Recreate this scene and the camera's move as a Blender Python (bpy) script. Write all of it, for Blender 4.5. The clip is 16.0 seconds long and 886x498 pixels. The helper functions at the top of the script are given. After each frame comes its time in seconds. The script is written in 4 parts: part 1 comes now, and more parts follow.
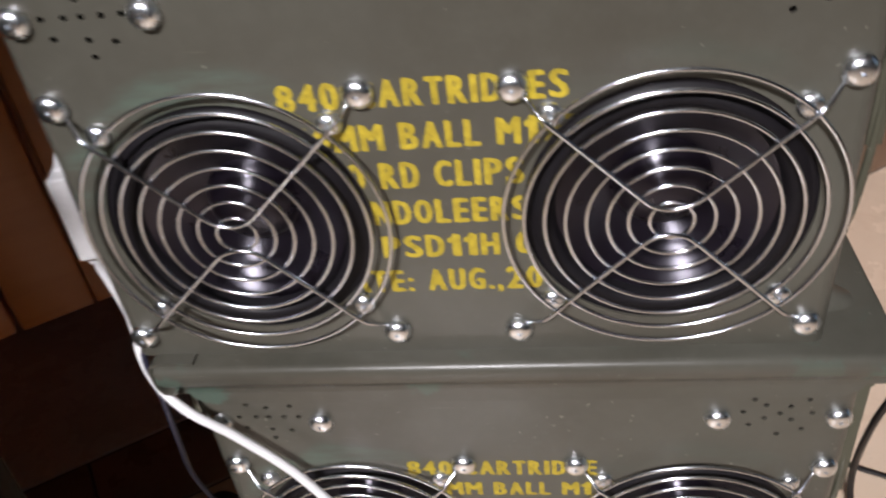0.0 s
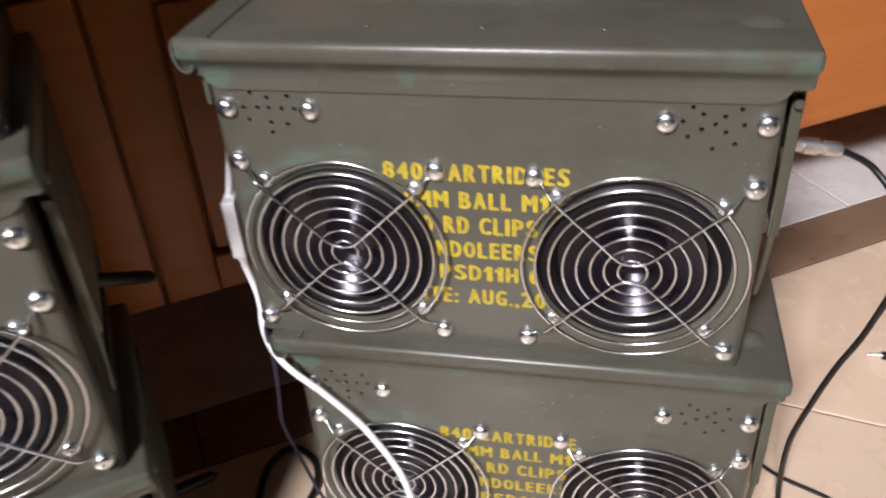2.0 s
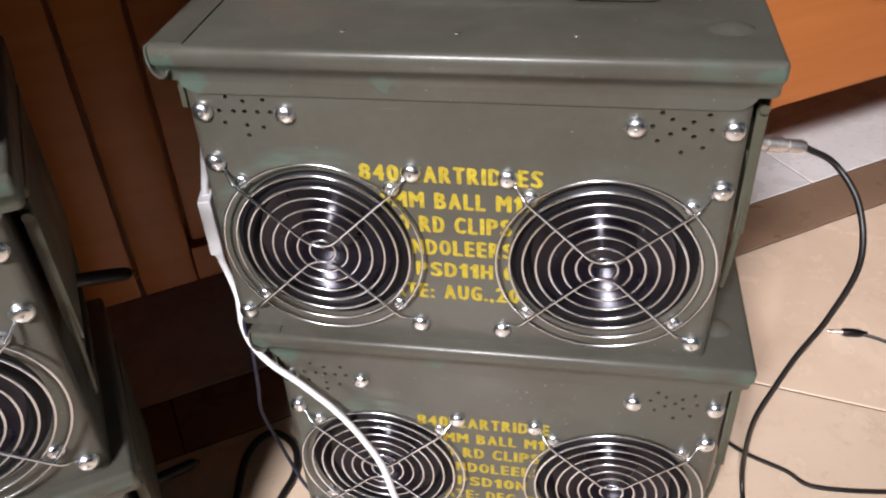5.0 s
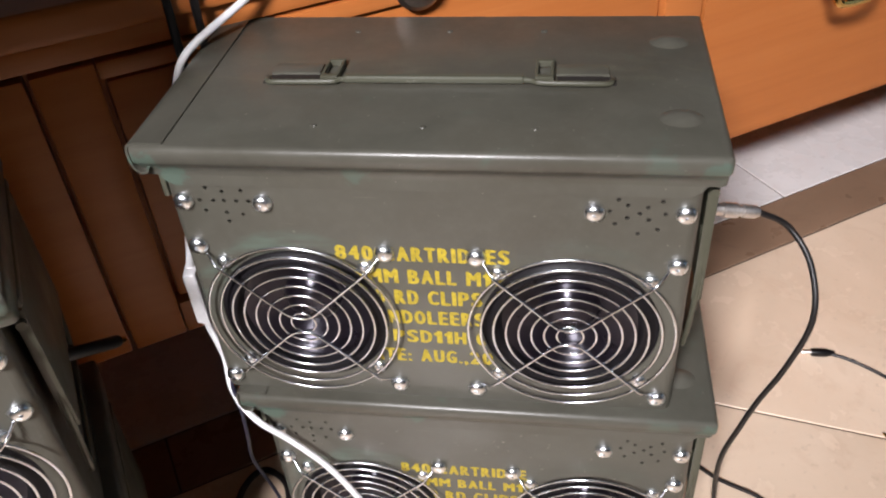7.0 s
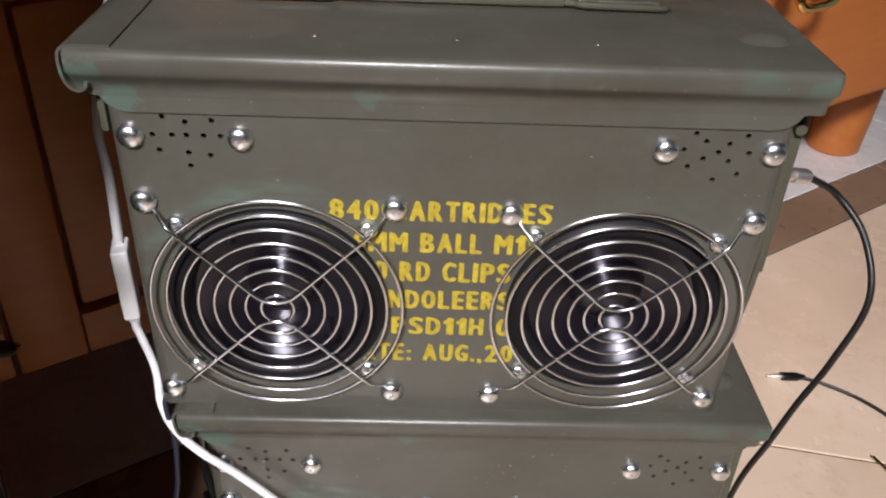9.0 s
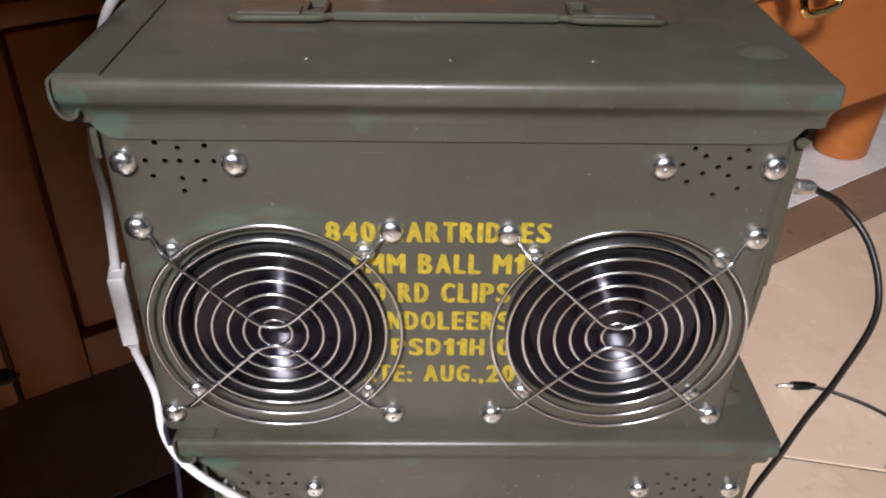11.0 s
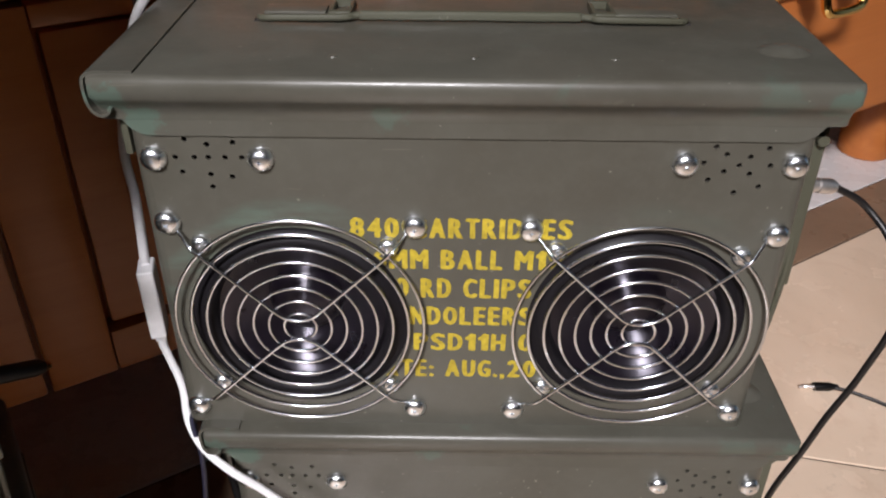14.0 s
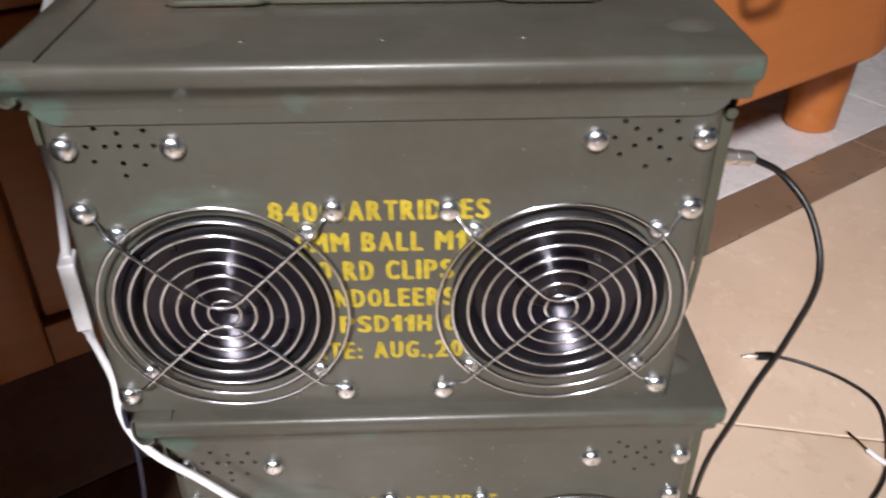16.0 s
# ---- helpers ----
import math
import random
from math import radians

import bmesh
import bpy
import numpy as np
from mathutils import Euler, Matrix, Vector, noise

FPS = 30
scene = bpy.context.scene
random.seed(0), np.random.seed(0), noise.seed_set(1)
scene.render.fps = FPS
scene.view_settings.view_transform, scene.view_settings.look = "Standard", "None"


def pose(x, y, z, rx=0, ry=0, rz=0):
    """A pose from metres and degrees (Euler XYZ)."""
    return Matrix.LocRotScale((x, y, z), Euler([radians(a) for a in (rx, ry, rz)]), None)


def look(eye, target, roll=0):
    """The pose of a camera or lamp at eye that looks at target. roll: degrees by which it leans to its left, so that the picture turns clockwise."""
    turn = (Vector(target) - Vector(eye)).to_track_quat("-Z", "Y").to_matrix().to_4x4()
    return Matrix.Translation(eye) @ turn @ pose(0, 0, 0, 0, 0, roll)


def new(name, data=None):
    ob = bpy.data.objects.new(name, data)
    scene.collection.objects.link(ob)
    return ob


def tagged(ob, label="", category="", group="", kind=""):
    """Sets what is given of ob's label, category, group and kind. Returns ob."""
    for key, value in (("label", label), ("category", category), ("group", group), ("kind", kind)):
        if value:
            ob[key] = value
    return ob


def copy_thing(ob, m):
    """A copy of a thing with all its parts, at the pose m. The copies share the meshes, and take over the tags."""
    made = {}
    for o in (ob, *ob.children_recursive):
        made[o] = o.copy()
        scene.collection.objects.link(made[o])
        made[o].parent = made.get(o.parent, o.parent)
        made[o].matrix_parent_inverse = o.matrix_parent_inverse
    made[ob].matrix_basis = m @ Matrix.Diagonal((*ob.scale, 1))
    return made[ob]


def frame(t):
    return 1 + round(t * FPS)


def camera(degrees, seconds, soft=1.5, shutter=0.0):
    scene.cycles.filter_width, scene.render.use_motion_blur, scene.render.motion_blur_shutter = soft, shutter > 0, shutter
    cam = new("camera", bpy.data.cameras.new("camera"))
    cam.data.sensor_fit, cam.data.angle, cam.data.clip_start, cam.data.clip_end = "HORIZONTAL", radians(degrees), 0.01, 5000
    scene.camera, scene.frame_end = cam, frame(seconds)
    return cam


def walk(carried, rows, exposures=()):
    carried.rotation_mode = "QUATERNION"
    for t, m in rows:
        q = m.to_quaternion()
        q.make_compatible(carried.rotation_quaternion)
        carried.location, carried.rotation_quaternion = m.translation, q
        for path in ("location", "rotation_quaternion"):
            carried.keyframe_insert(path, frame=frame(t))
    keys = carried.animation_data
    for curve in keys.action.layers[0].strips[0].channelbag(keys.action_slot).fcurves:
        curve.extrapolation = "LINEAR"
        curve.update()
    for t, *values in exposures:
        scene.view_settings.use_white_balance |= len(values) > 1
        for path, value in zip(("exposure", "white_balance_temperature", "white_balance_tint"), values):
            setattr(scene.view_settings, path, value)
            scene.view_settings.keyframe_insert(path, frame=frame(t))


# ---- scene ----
cam = camera(55.31, 16.0, soft=2.1, shutter=0.7)
PATH = [
    (0, (0.0378, -0.2508, 0.4334), (-0.0902, 0.5412, -0.1635), -7.56),
    (0.5, (0.0232, -0.2728, 0.4416), (-0.1058, 0.5448, -0.1196), -5.02),
    (1, (0.0279, -0.2850, 0.4487), (-0.0893, 0.5464, -0.0945), -3.75),
    (1.5, (0.0515, -0.3311, 0.4818), (-0.0877, 0.4787, -0.0882), -4.11),
    (2, (0.0635, -0.3744, 0.5256), (-0.1219, 0.4282, -0.0414), -3.85),
    (2.5, (0.0577, -0.3916, 0.5469), (-0.1404, 0.3889, -0.0461), -4.43),
    (3, (0.0574, -0.3857, 0.5524), (-0.1328, 0.4031, -0.0321), -3.61),
    (3.5, (0.0589, -0.3743, 0.5502), (-0.1043, 0.4114, -0.0465), -3.45),
    (4, (0.0601, -0.3713, 0.5472), (-0.0950, 0.4121, -0.0548), -3.20),
    (4.2, (0.0601, -0.3715, 0.5458), (-0.0889, 0.4128, -0.0565), -3.14),
    (6.3, (0.0628, -0.3626, 0.5782), (-0.0854, 0.4130, -0.0354), -3.21),
    (6.5, (0.0636, -0.3606, 0.5915), (-0.0865, 0.4133, -0.0238), -3.54),
    (7, (0.0727, -0.3539, 0.6053), (-0.0654, 0.4117, -0.0229), -4.48),
    (7.5, (0.0626, -0.3414, 0.5852), (-0.0710, 0.4387, -0.0259), -4.00),
    (8, (0.0251, -0.3168, 0.5351), (-0.0468, 0.4809, -0.0636), -2.57),
    (8.5, (-0.0132, -0.3209, 0.5071), (-0.0085, 0.5049, -0.0568), 1.39),
    (9, (-0.0140, -0.3177, 0.4989), (0.0156, 0.5178, -0.0497), 2.53),
    (9.2, (-0.0120, -0.3138, 0.5019), (0.0038, 0.5166, -0.0549), 2.10),
    (11.3, (-0.0084, -0.3111, 0.5015), (0.0087, 0.5302, -0.0388), 0.91),
    (11.5, (-0.0097, -0.3122, 0.5031), (0.0052, 0.5285, -0.0380), 0.94),
    (12, (-0.0104, -0.3133, 0.5030), (-0.0050, 0.5295, -0.0352), 0.64),
    (12.5, (-0.0099, -0.3136, 0.5024), (-0.0067, 0.5275, -0.0385), 0.61),
    (13, (-0.0103, -0.3154, 0.5031), (-0.0102, 0.5259, -0.0375), 0.54),
    (13.5, (-0.0096, -0.3146, 0.5008), (-0.0136, 0.5272, -0.0391), 0.45),
    (14, (-0.0097, -0.3167, 0.5027), (-0.0159, 0.5243, -0.0382), 0.46),
    (14.5, (-0.0122, -0.3188, 0.5026), (-0.0168, 0.5218, -0.0390), 0.58),
    (15, (-0.0080, -0.3199, 0.5029), (-0.0108, 0.5194, -0.0407), 0.78),
    (15.5, (-0.0010, -0.3208, 0.5037), (0.0063, 0.5180, -0.0407), 0.56),
    (16, (0.0134, -0.3196, 0.5022), (0.0408, 0.5116, -0.0532), -0.16),
]
EXPO = [(0, -0.40), (1.5, -0.20), (2.5, -0.02), (4, -0.05), (7, -0.02), (8.0, -0.13), (9, -0.27), (12.5, -0.34), (15, -0.28), (16, -0.15)]
walk(cam, [(t, look(eye, target, roll)) for t, eye, target, roll in PATH], EXPO)

# ---- world and light ----
world = bpy.data.worlds.new("world")
scene.world = world
world.use_nodes = True
_w = world.node_tree
_sky = _w.nodes.new("ShaderNodeTexSky")
_sky.sky_type, _sky.sun_disc, _sky.sun_elevation, _sky.sun_rotation = "NISHITA", False, radians(38), radians(215)
_w.links.new(_sky.outputs[0], _w.nodes["Background"].inputs[0])
_w.nodes["Background"].inputs[1].default_value = 0.05

# The room lies along the chest: u runs along its front, n towards the wall behind it.
YAW = 33.5
UX, UY = math.cos(radians(YAW)), math.sin(radians(YAW))


def un(u, n, z):
    """World place of the room's own coordinates."""
    return Vector((UX * u - UY * n, UY * u + UX * n, z))


ROOM = pose(0, 0, 0, 0, 0, YAW)


def area_lamp(name, m, sx, sy, watts, colour):
    d = bpy.data.lights.new(name, "AREA")
    d.shape, d.size, d.size_y, d.energy, d.color = "RECTANGLE", sx, sy, watts, colour
    ob = new(name, d)
    ob.matrix_world = m
    return ob


# Unseen key lamp, set by the highlights; narrow tilted beam keeps floor bounce low.
LAMP_AT = Vector((-0.40, -2.1, 2.08))
LAMP_TILT = 51.5
LAMP_TURN = -11.5
area_lamp("ceiling_lamp_light", pose(*LAMP_AT, LAMP_TILT, 0, LAMP_TURN) @ Matrix.Translation((0, 0, -0.03)), 0.5, 0.22, 14.3, (0.985, 0.95, 0.995)).data.spread = radians(52)
ROOM_U0, ROOM_U1, ROOM_N0, ROOM_N1, ROOM_H = -3.3, 2.3, -3.2, 0.72, 2.55
# Added window opening, out of view; its area lamp is only weak fill.
WIN_N0, WIN_N1, WIN_Z0, WIN_Z1 = -2.7, -0.95, 0.25, 2.15
area_lamp("window_daylight", Matrix.Translation(un(ROOM_U1 + 0.02, (WIN_N0 + WIN_N1) / 2, (WIN_Z0 + WIN_Z1) / 2)) @ pose(0, 0, 0, 90, 0, YAW + 90), 1.75, 1.9, 0.7, (0.90, 0.95, 1.0))


# ---- materials ----
def mat(name, colour, rough=0.5, metal=0.0, spec=0.5):
    m = bpy.data.materials.new(name)
    m.use_nodes = True
    b = m.node_tree.nodes["Principled BSDF"]
    b.inputs["Base Color"].default_value = (*colour, 1)
    b.inputs["Roughness"].default_value = rough
    b.inputs["Metallic"].default_value = metal
    b.inputs["Specular IOR Level"].default_value = spec
    return m


class Nodes:
    """Small helper to wire a material's nodes."""

    def __init__(self, m):
        self.t = m.node_tree
        self.b = self.t.nodes["Principled BSDF"]

    def add(self, kind, **values):
        n = self.t.nodes.new(kind)
        for k, v in values.items():
            n.inputs[k.replace("_", " ")].default_value = v
        return n

    def link(self, a, b):
        self.t.links.new(a, b)

    def coords(self, scale=(1, 1, 1), which="Object", rot=(0, 0, 0)):
        c = self.t.nodes.new("ShaderNodeTexCoord")
        m = self.t.nodes.new("ShaderNodeMapping")
        m.inputs["Scale"].default_value = scale
        m.inputs["Rotation"].default_value = rot
        self.link(c.outputs[which], m.inputs[0])
        return m.outputs[0]

    def noise(self, vec, scale, detail=4.0, rough=0.55, dist=0.0):
        n = self.add("ShaderNodeTexNoise", Scale=scale, Detail=detail, Roughness=rough, Distortion=dist)
        self.link(vec, n.inputs["Vector"])
        return n.outputs[0]

    def ramp(self, fac, stops):
        r = self.t.nodes.new("ShaderNodeValToRGB")
        e = r.color_ramp.elements
        while len(e) < len(stops):
            e.new(0.5)
        for k, (p, c) in zip(e, stops):
            k.position = p
            k.color = (*c, 1) if len(c) == 3 else c
        self.link(fac, r.inputs[0])
        return r.outputs[0]

    def grey(self, fac, lo, hi, a=0.0, b=1.0):
        r = self.add("ShaderNodeMapRange", From_Min=lo, From_Max=hi, To_Min=a, To_Max=b)
        self.link(fac, r.inputs[0])
        return r.outputs[0]

    def mix(self, fac, a, b, blend="MIX"):
        m = self.t.nodes.new("ShaderNodeMix")
        m.data_type, m.blend_type = "RGBA", blend
        for sock, v in ((m.inputs[0], fac), (m.inputs[6], a), (m.inputs[7], b)):
            if isinstance(v, (int, float)):
                sock.default_value = v
            elif isinstance(v, tuple):
                sock.default_value = (*v, 1)
            else:
                self.link(v, sock)
        return m.outputs[2]

    def maths(self, op, a, b=0.0):
        m = self.t.nodes.new("ShaderNodeMath")
        m.operation = op
        for sock, v in ((m.inputs[0], a), (m.inputs[1], b)):
            if isinstance(v, (int, float)):
                sock.default_value = v
            else:
                self.link(v, sock)
        return m.outputs[0]

    def bump(self, height, strength, distance=0.001):
        b = self.add("ShaderNodeBump", Strength=strength, Distance=distance)
        self.link(height, b.inputs["Height"])
        self.link(b.outputs[0], self.b.inputs["Normal"])

    def colour(self, c):
        self.link(c, self.b.inputs["Base Color"])

    def rough(self, r):
        self.link(r, self.b.inputs["Roughness"])


def olive_paint(name, tone=(0.0690, 0.0675, 0.0550), touch=True):
    """Olive drab enamel with faint mottling, scuffs and bluish-green touch-up round the cut openings."""
    m = mat(name, tone, 0.36)
    k = Nodes(m)
    info = k.t.nodes.new("ShaderNodeObjectInfo")
    shift = k.t.nodes.new("ShaderNodeVectorMath")
    shift.operation = "ADD"
    k.link(k.coords(), shift.inputs[0])
    k.link(info.outputs["Random"], shift.inputs[1])
    v = shift.outputs[0]
    big = k.noise(v, 9, 5, 0.6)
    fine = k.noise(v, 160, 4, 0.6)
    c = k.ramp(big, [(0.3, tuple(x * q for x, q in zip(tone, (0.84, 0.80, 0.76)))), (0.7, tuple(x * 1.16 for x in tone))])
    c = k.mix(k.grey(fine, 0.45, 0.75, 0, 0.25), c, tuple(x * 1.35 for x in tone))
    scuff = k.noise(k.coords((14, 60, 14), rot=(0.2, 0.5, 0.35)), 3.0, 6, 0.7, 1.2)
    c = k.mix(k.grey(scuff, 0.66, 0.8, 0, 0.45), c, (0.17, 0.17, 0.13))
    speck = k.noise(v, 330, 2, 0.5)
    c = k.mix(k.grey(speck, 0.735, 0.76, 0, 0.6), c, (0.24, 0.23, 0.19))
    if touch:
        sep = k.t.nodes.new("ShaderNodeSeparateXYZ")
        k.link(k.coords(), sep.inputs[0])
        for cx, side in ((-0.0788, -1), (0.0788, 1)):
            dx = k.maths("SUBTRACT", sep.outputs[0], cx)
            dz = k.maths("SUBTRACT", sep.outputs[2], 0.067)
            r = k.maths("SQRT", k.maths("ADD", k.maths("MULTIPLY", dx, dx), k.maths("MULTIPLY", dz, dz)))
            wob = k.maths("ADD", r, k.maths("MULTIPLY", k.noise(v, 40, 4), 0.016))
            band = k.grey(wob, 0.0755, 0.0700, 0, 1)
            top = k.grey(k.maths("ADD", dz, k.maths("MULTIPLY", dx, -0.5 if side < 0 else 0.0)), 0.030, 0.056, 0, 1)
            streak = k.grey(k.noise(k.coords((1, 1, 5), rot=(0, 0.5 * side, 0)), 22, 4), 0.42, 0.6, 0, 1)
            f = k.maths("MULTIPLY", k.maths("MULTIPLY", band, top), streak)
            f = k.maths("MULTIPLY", f, 0.75 if side < 0 else 0.12)
            c = k.mix(f, c, (0.088, 0.118, 0.094))
    patch = k.grey(k.noise(v, 38, 4, 0.55, 0.4), 0.66, 0.72, 0, 0.3)
    hi = k.t.nodes.new("ShaderNodeSeparateXYZ")
    k.link(k.coords(), hi.inputs[0])
    patch = k.maths("MULTIPLY", patch, k.grey(hi.outputs[2], 0.14, 0.165, 0, 1))
    c = k.mix(patch, c, (0.066, 0.105, 0.079))
    for bx, bz, br, amt in ((-0.1345, 0.1685, 0.0090, 0.75), (-0.0360, 0.1712, 0.0075, 0.5), (0.1480, 0.1800, 0.011, 0.7), (0.1200, 0.1815, 0.012, 0.35), (-0.1470, 0.1800, 0.009, 0.7)) if touch else ():
        dx = k.maths("SUBTRACT", hi.outputs[0], bx)
        dz = k.maths("SUBTRACT", hi.outputs[2], bz)
        rr = k.maths("SQRT", k.maths("ADD", k.maths("MULTIPLY", dx, dx), k.maths("MULTIPLY", k.maths("MULTIPLY", dz, dz), 1.6)))
        rr = k.maths("ADD", rr, k.maths("MULTIPLY", k.maths("SUBTRACT", k.noise(v, 130, 6, 0.7), 0.5), 0.026))
        c = k.mix(k.maths("MULTIPLY", k.grey(rr, br, br * 0.72, 0, amt), k.grey(hi.outputs[1], 0.02, 0.01, 0, 1)), c, (0.074, 0.112, 0.088))
    for bx, by in ((0.131, 0.030), (0.131, 0.117)) if touch else ():
        dx = k.maths("SUBTRACT", hi.outputs[0], bx)
        dy = k.maths("SUBTRACT", hi.outputs[1], by)
        rr = k.maths("SQRT", k.maths("ADD", k.maths("MULTIPLY", dx, dx), k.maths("MULTIPLY", k.maths("MULTIPLY", dy, dy), 2.4)))
        rr = k.maths("ADD", rr, k.maths("MULTIPLY", k.maths("SUBTRACT", k.noise(v, 120, 5, 0.7), 0.5), 0.030))
        c = k.mix(k.maths("MULTIPLY", k.grey(rr, 0.0125, 0.003, 0, 0.22), k.grey(hi.outputs[2], 0.186, 0.189, 0, 1)), c, (0.15, 0.148, 0.125))
    if touch:
        # dark grime and rubbed paint on the lid, thickest round the handle
        on_lid = k.grey(hi.outputs[2], 0.1885, 0.1900, 0, 1)
        near = k.grey(k.maths("ABSOLUTE", k.maths("SUBTRACT", hi.outputs[1], 0.082)), 0.034, 0.006, 0, 1)
        rub = k.grey(k.noise(k.coords((1.0, 2.6, 1.0)), 26, 6, 0.68, 0.8), 0.48, 0.70, 0, 0.75)
        c = k.mix(k.maths("MULTIPLY", k.maths("MULTIPLY", rub, near), on_lid), c, (0.098, 0.096, 0.068))
        grime = k.grey(k.noise(v, 17, 6, 0.65, 0.5), 0.42, 0.70, 0, 0.6)
        c = k.mix(k.maths("MULTIPLY", grime, on_lid), c, (0.042, 0.042, 0.033))
        # thin pale scratches
        scr = k.noise(k.coords((4, 90, 90), rot=(0.0, 0.35, 0.15)), 5.0, 3, 0.5, 0.3)
        c = k.mix(k.grey(scr, 0.745, 0.775, 0, 0.2), c, (0.19, 0.18, 0.14))
    k.colour(c)
    k.rough(k.grey(k.noise(v, 30, 5, 0.65), 0.3, 0.7, 0.28, 0.45))
    k.bump(k.noise(v, 420, 3, 0.6), 0.12, 0.0004)
    return m


def wood_varnish(name):
    """Reddish orange varnished hardwood with grain along its local x."""
    m = mat(name, (0.36, 0.13, 0.04), 0.28, 0.0, 0.32)
    k = Nodes(m)
    g = k.noise(k.coords((1.0, 16, 16)), 5, 7, 0.6, 0.4)
    c = k.ramp(g, [(0.25, (0.40, 0.125, 0.030)), (0.5, (0.455, 0.150, 0.039)), (0.75, (0.50, 0.176, 0.050))])
    c = k.mix(k.grey(k.noise(k.coords((2, 5, 5)), 3, 3), 0.35, 0.7, 0, 0.4), c, (0.39, 0.12, 0.03))
    pores = k.noise(k.coords((6, 260, 260)), 4, 3, 0.6)
    c = k.mix(k.grey(pores, 0.64, 0.76, 0, 0.16), c, (0.22, 0.06, 0.016))
    k.colour(c)
    k.rough(k.grey(g, 0.2, 0.8, 0.28, 0.42))
    k.bump(pores, 0.08, 0.0005)
    return m


def stone_tile(name, lo, hi, vein, rough=0.22):
    """Polished stone tile: clouds, soft veins and small pits; each tile its own tone."""
    m = mat(name, hi, rough)
    k = Nodes(m)
    v = k.coords(which="Object")
    info = k.t.nodes.new("ShaderNodeObjectInfo")
    comb = k.t.nodes.new("ShaderNodeVectorMath")
    comb.operation = "ADD"
    mul = k.t.nodes.new("ShaderNodeVectorMath")
    mul.operation = "SCALE"
    mul.inputs[0].default_value = (7.0, 3.0, 5.0)
    k.link(info.outputs["Random"], mul.inputs["Scale"])
    k.link(v, comb.inputs[0])
    k.link(mul.outputs[0], comb.inputs[1])
    v = comb.outputs[0]
    c = k.ramp(k.noise(v, 5, 6, 0.6, 0.8), [(0.3, lo), (0.7, hi)])
    c = k.mix(k.grey(k.noise(v, 22, 5, 0.65, 1.5), 0.55, 0.75, 0, 0.5), c, vein)
    c = k.mix(k.grey(k.noise(v, 120, 3, 0.6), 0.62, 0.72, 0, 0.3), c, tuple(x * 0.7 for x in lo))
    bright = k.maths("ADD", k.maths("MULTIPLY", info.outputs["Random"], 0.1), 0.95)
    c = k.mix(1.0, c, bright, "MULTIPLY")
    k.colour(c)
    k.rough(k.grey(k.noise(v, 30, 3), 0.3, 0.7, rough * 0.8, rough * 1.4))
    return m


def plain(name, colour, rough, metal=0.0, grain=200, depth=0.15, amount=0.12):
    """A near-uniform surface with a little mottling and relief."""
    m = mat(name, colour, rough, metal)
    k = Nodes(m)
    v = k.coords()
    n = k.noise(v, grain, 4, 0.6)
    k.colour(k.ramp(n, [(0.3, tuple(x * (1 - amount) for x in colour)), (0.7, tuple(min(1, x * (1 + amount)) for x in colour))]))
    k.rough(k.grey(k.noise(v, grain * 0.2, 3), 0.3, 0.7, rough * 0.85, rough * 1.2))
    if depth:
        k.bump(n, depth, 0.0003)
    return m


M_OLIVE = olive_paint("olive_paint")
M_OLIVE_HW = olive_paint("olive_paint_hardware", (0.060, 0.061, 0.043), False)
M_GREY = olive_paint("dark_grey_paint", (0.024, 0.0235, 0.0225), False)
M_WOOD = wood_varnish("varnished_wood")
# Near-black colour that stands in for shade inside slots and holes.
M_DARK = plain("recess_shade", (0.012, 0.009, 0.007), 0.7)
M_BEIGE = stone_tile("beige_tile", (0.61, 0.465, 0.34), (0.73, 0.58, 0.445), (0.56, 0.40, 0.285))
M_WHITE_TILE = stone_tile("white_tile", (0.66, 0.62, 0.60), (0.76, 0.73, 0.72), (0.60, 0.55, 0.52), 0.25)
M_BROWN = stone_tile("brown_tile", (0.20, 0.125, 0.080), (0.285, 0.185, 0.122), (0.15, 0.088, 0.056), 0.3)
M_GROUT = plain("grout", (0.085, 0.058, 0.042), 0.85, grain=400, depth=0.4)
M_YELLOW = plain("yellow_stencil_paint", (0.40, 0.305, 0.024), 0.5, grain=330, amount=0.28)
M_CHROME = plain("chrome", (0.76, 0.79, 0.84), 0.16, 1.0, grain=500, depth=0.03, amount=0.05)
M_ZINC = plain("bright_zinc_screw", (0.90, 0.94, 1.0), 0.26, 1.0, grain=420, depth=0.6, amount=0.05)
M_CONE = plain("black_speaker_cone", (0.0055, 0.0040, 0.0068), 0.30, grain=350, depth=0.06)
_cone = Nodes(M_CONE)
_cone.b.inputs["Specular IOR Level"].default_value = 0.8
_cone.b.inputs["Specular Tint"].default_value = (0.90, 0.87, 1.0, 1)
_cone.b.inputs["Anisotropic"].default_value = 0.85
_cone.b.inputs["Anisotropic Rotation"].default_value = 0.25
_groove = _cone.t.nodes.new("ShaderNodeTangent")
_groove.direction_type, _groove.axis = "RADIAL", "Y"
_cone.link(_groove.outputs[0], _cone.b.inputs["Tangent"])
M_RUBBER = plain("black_rubber", (0.003, 0.0027, 0.003), 0.34, grain=300, depth=0.15)
M_SURROUND = plain("matt_black_surround", (0.006, 0.005, 0.0065), 0.55, grain=300, depth=0.1)
M_SURROUND.node_tree.nodes["Principled BSDF"].inputs["Specular IOR Level"].default_value = 0.22
M_CABLE = plain("black_cable_jacket", (0.0075, 0.0062, 0.0062), 0.42, grain=300)
M_NAVY = plain("dark_blue_cable_jacket", (0.018, 0.018, 0.035), 0.4, grain=300)
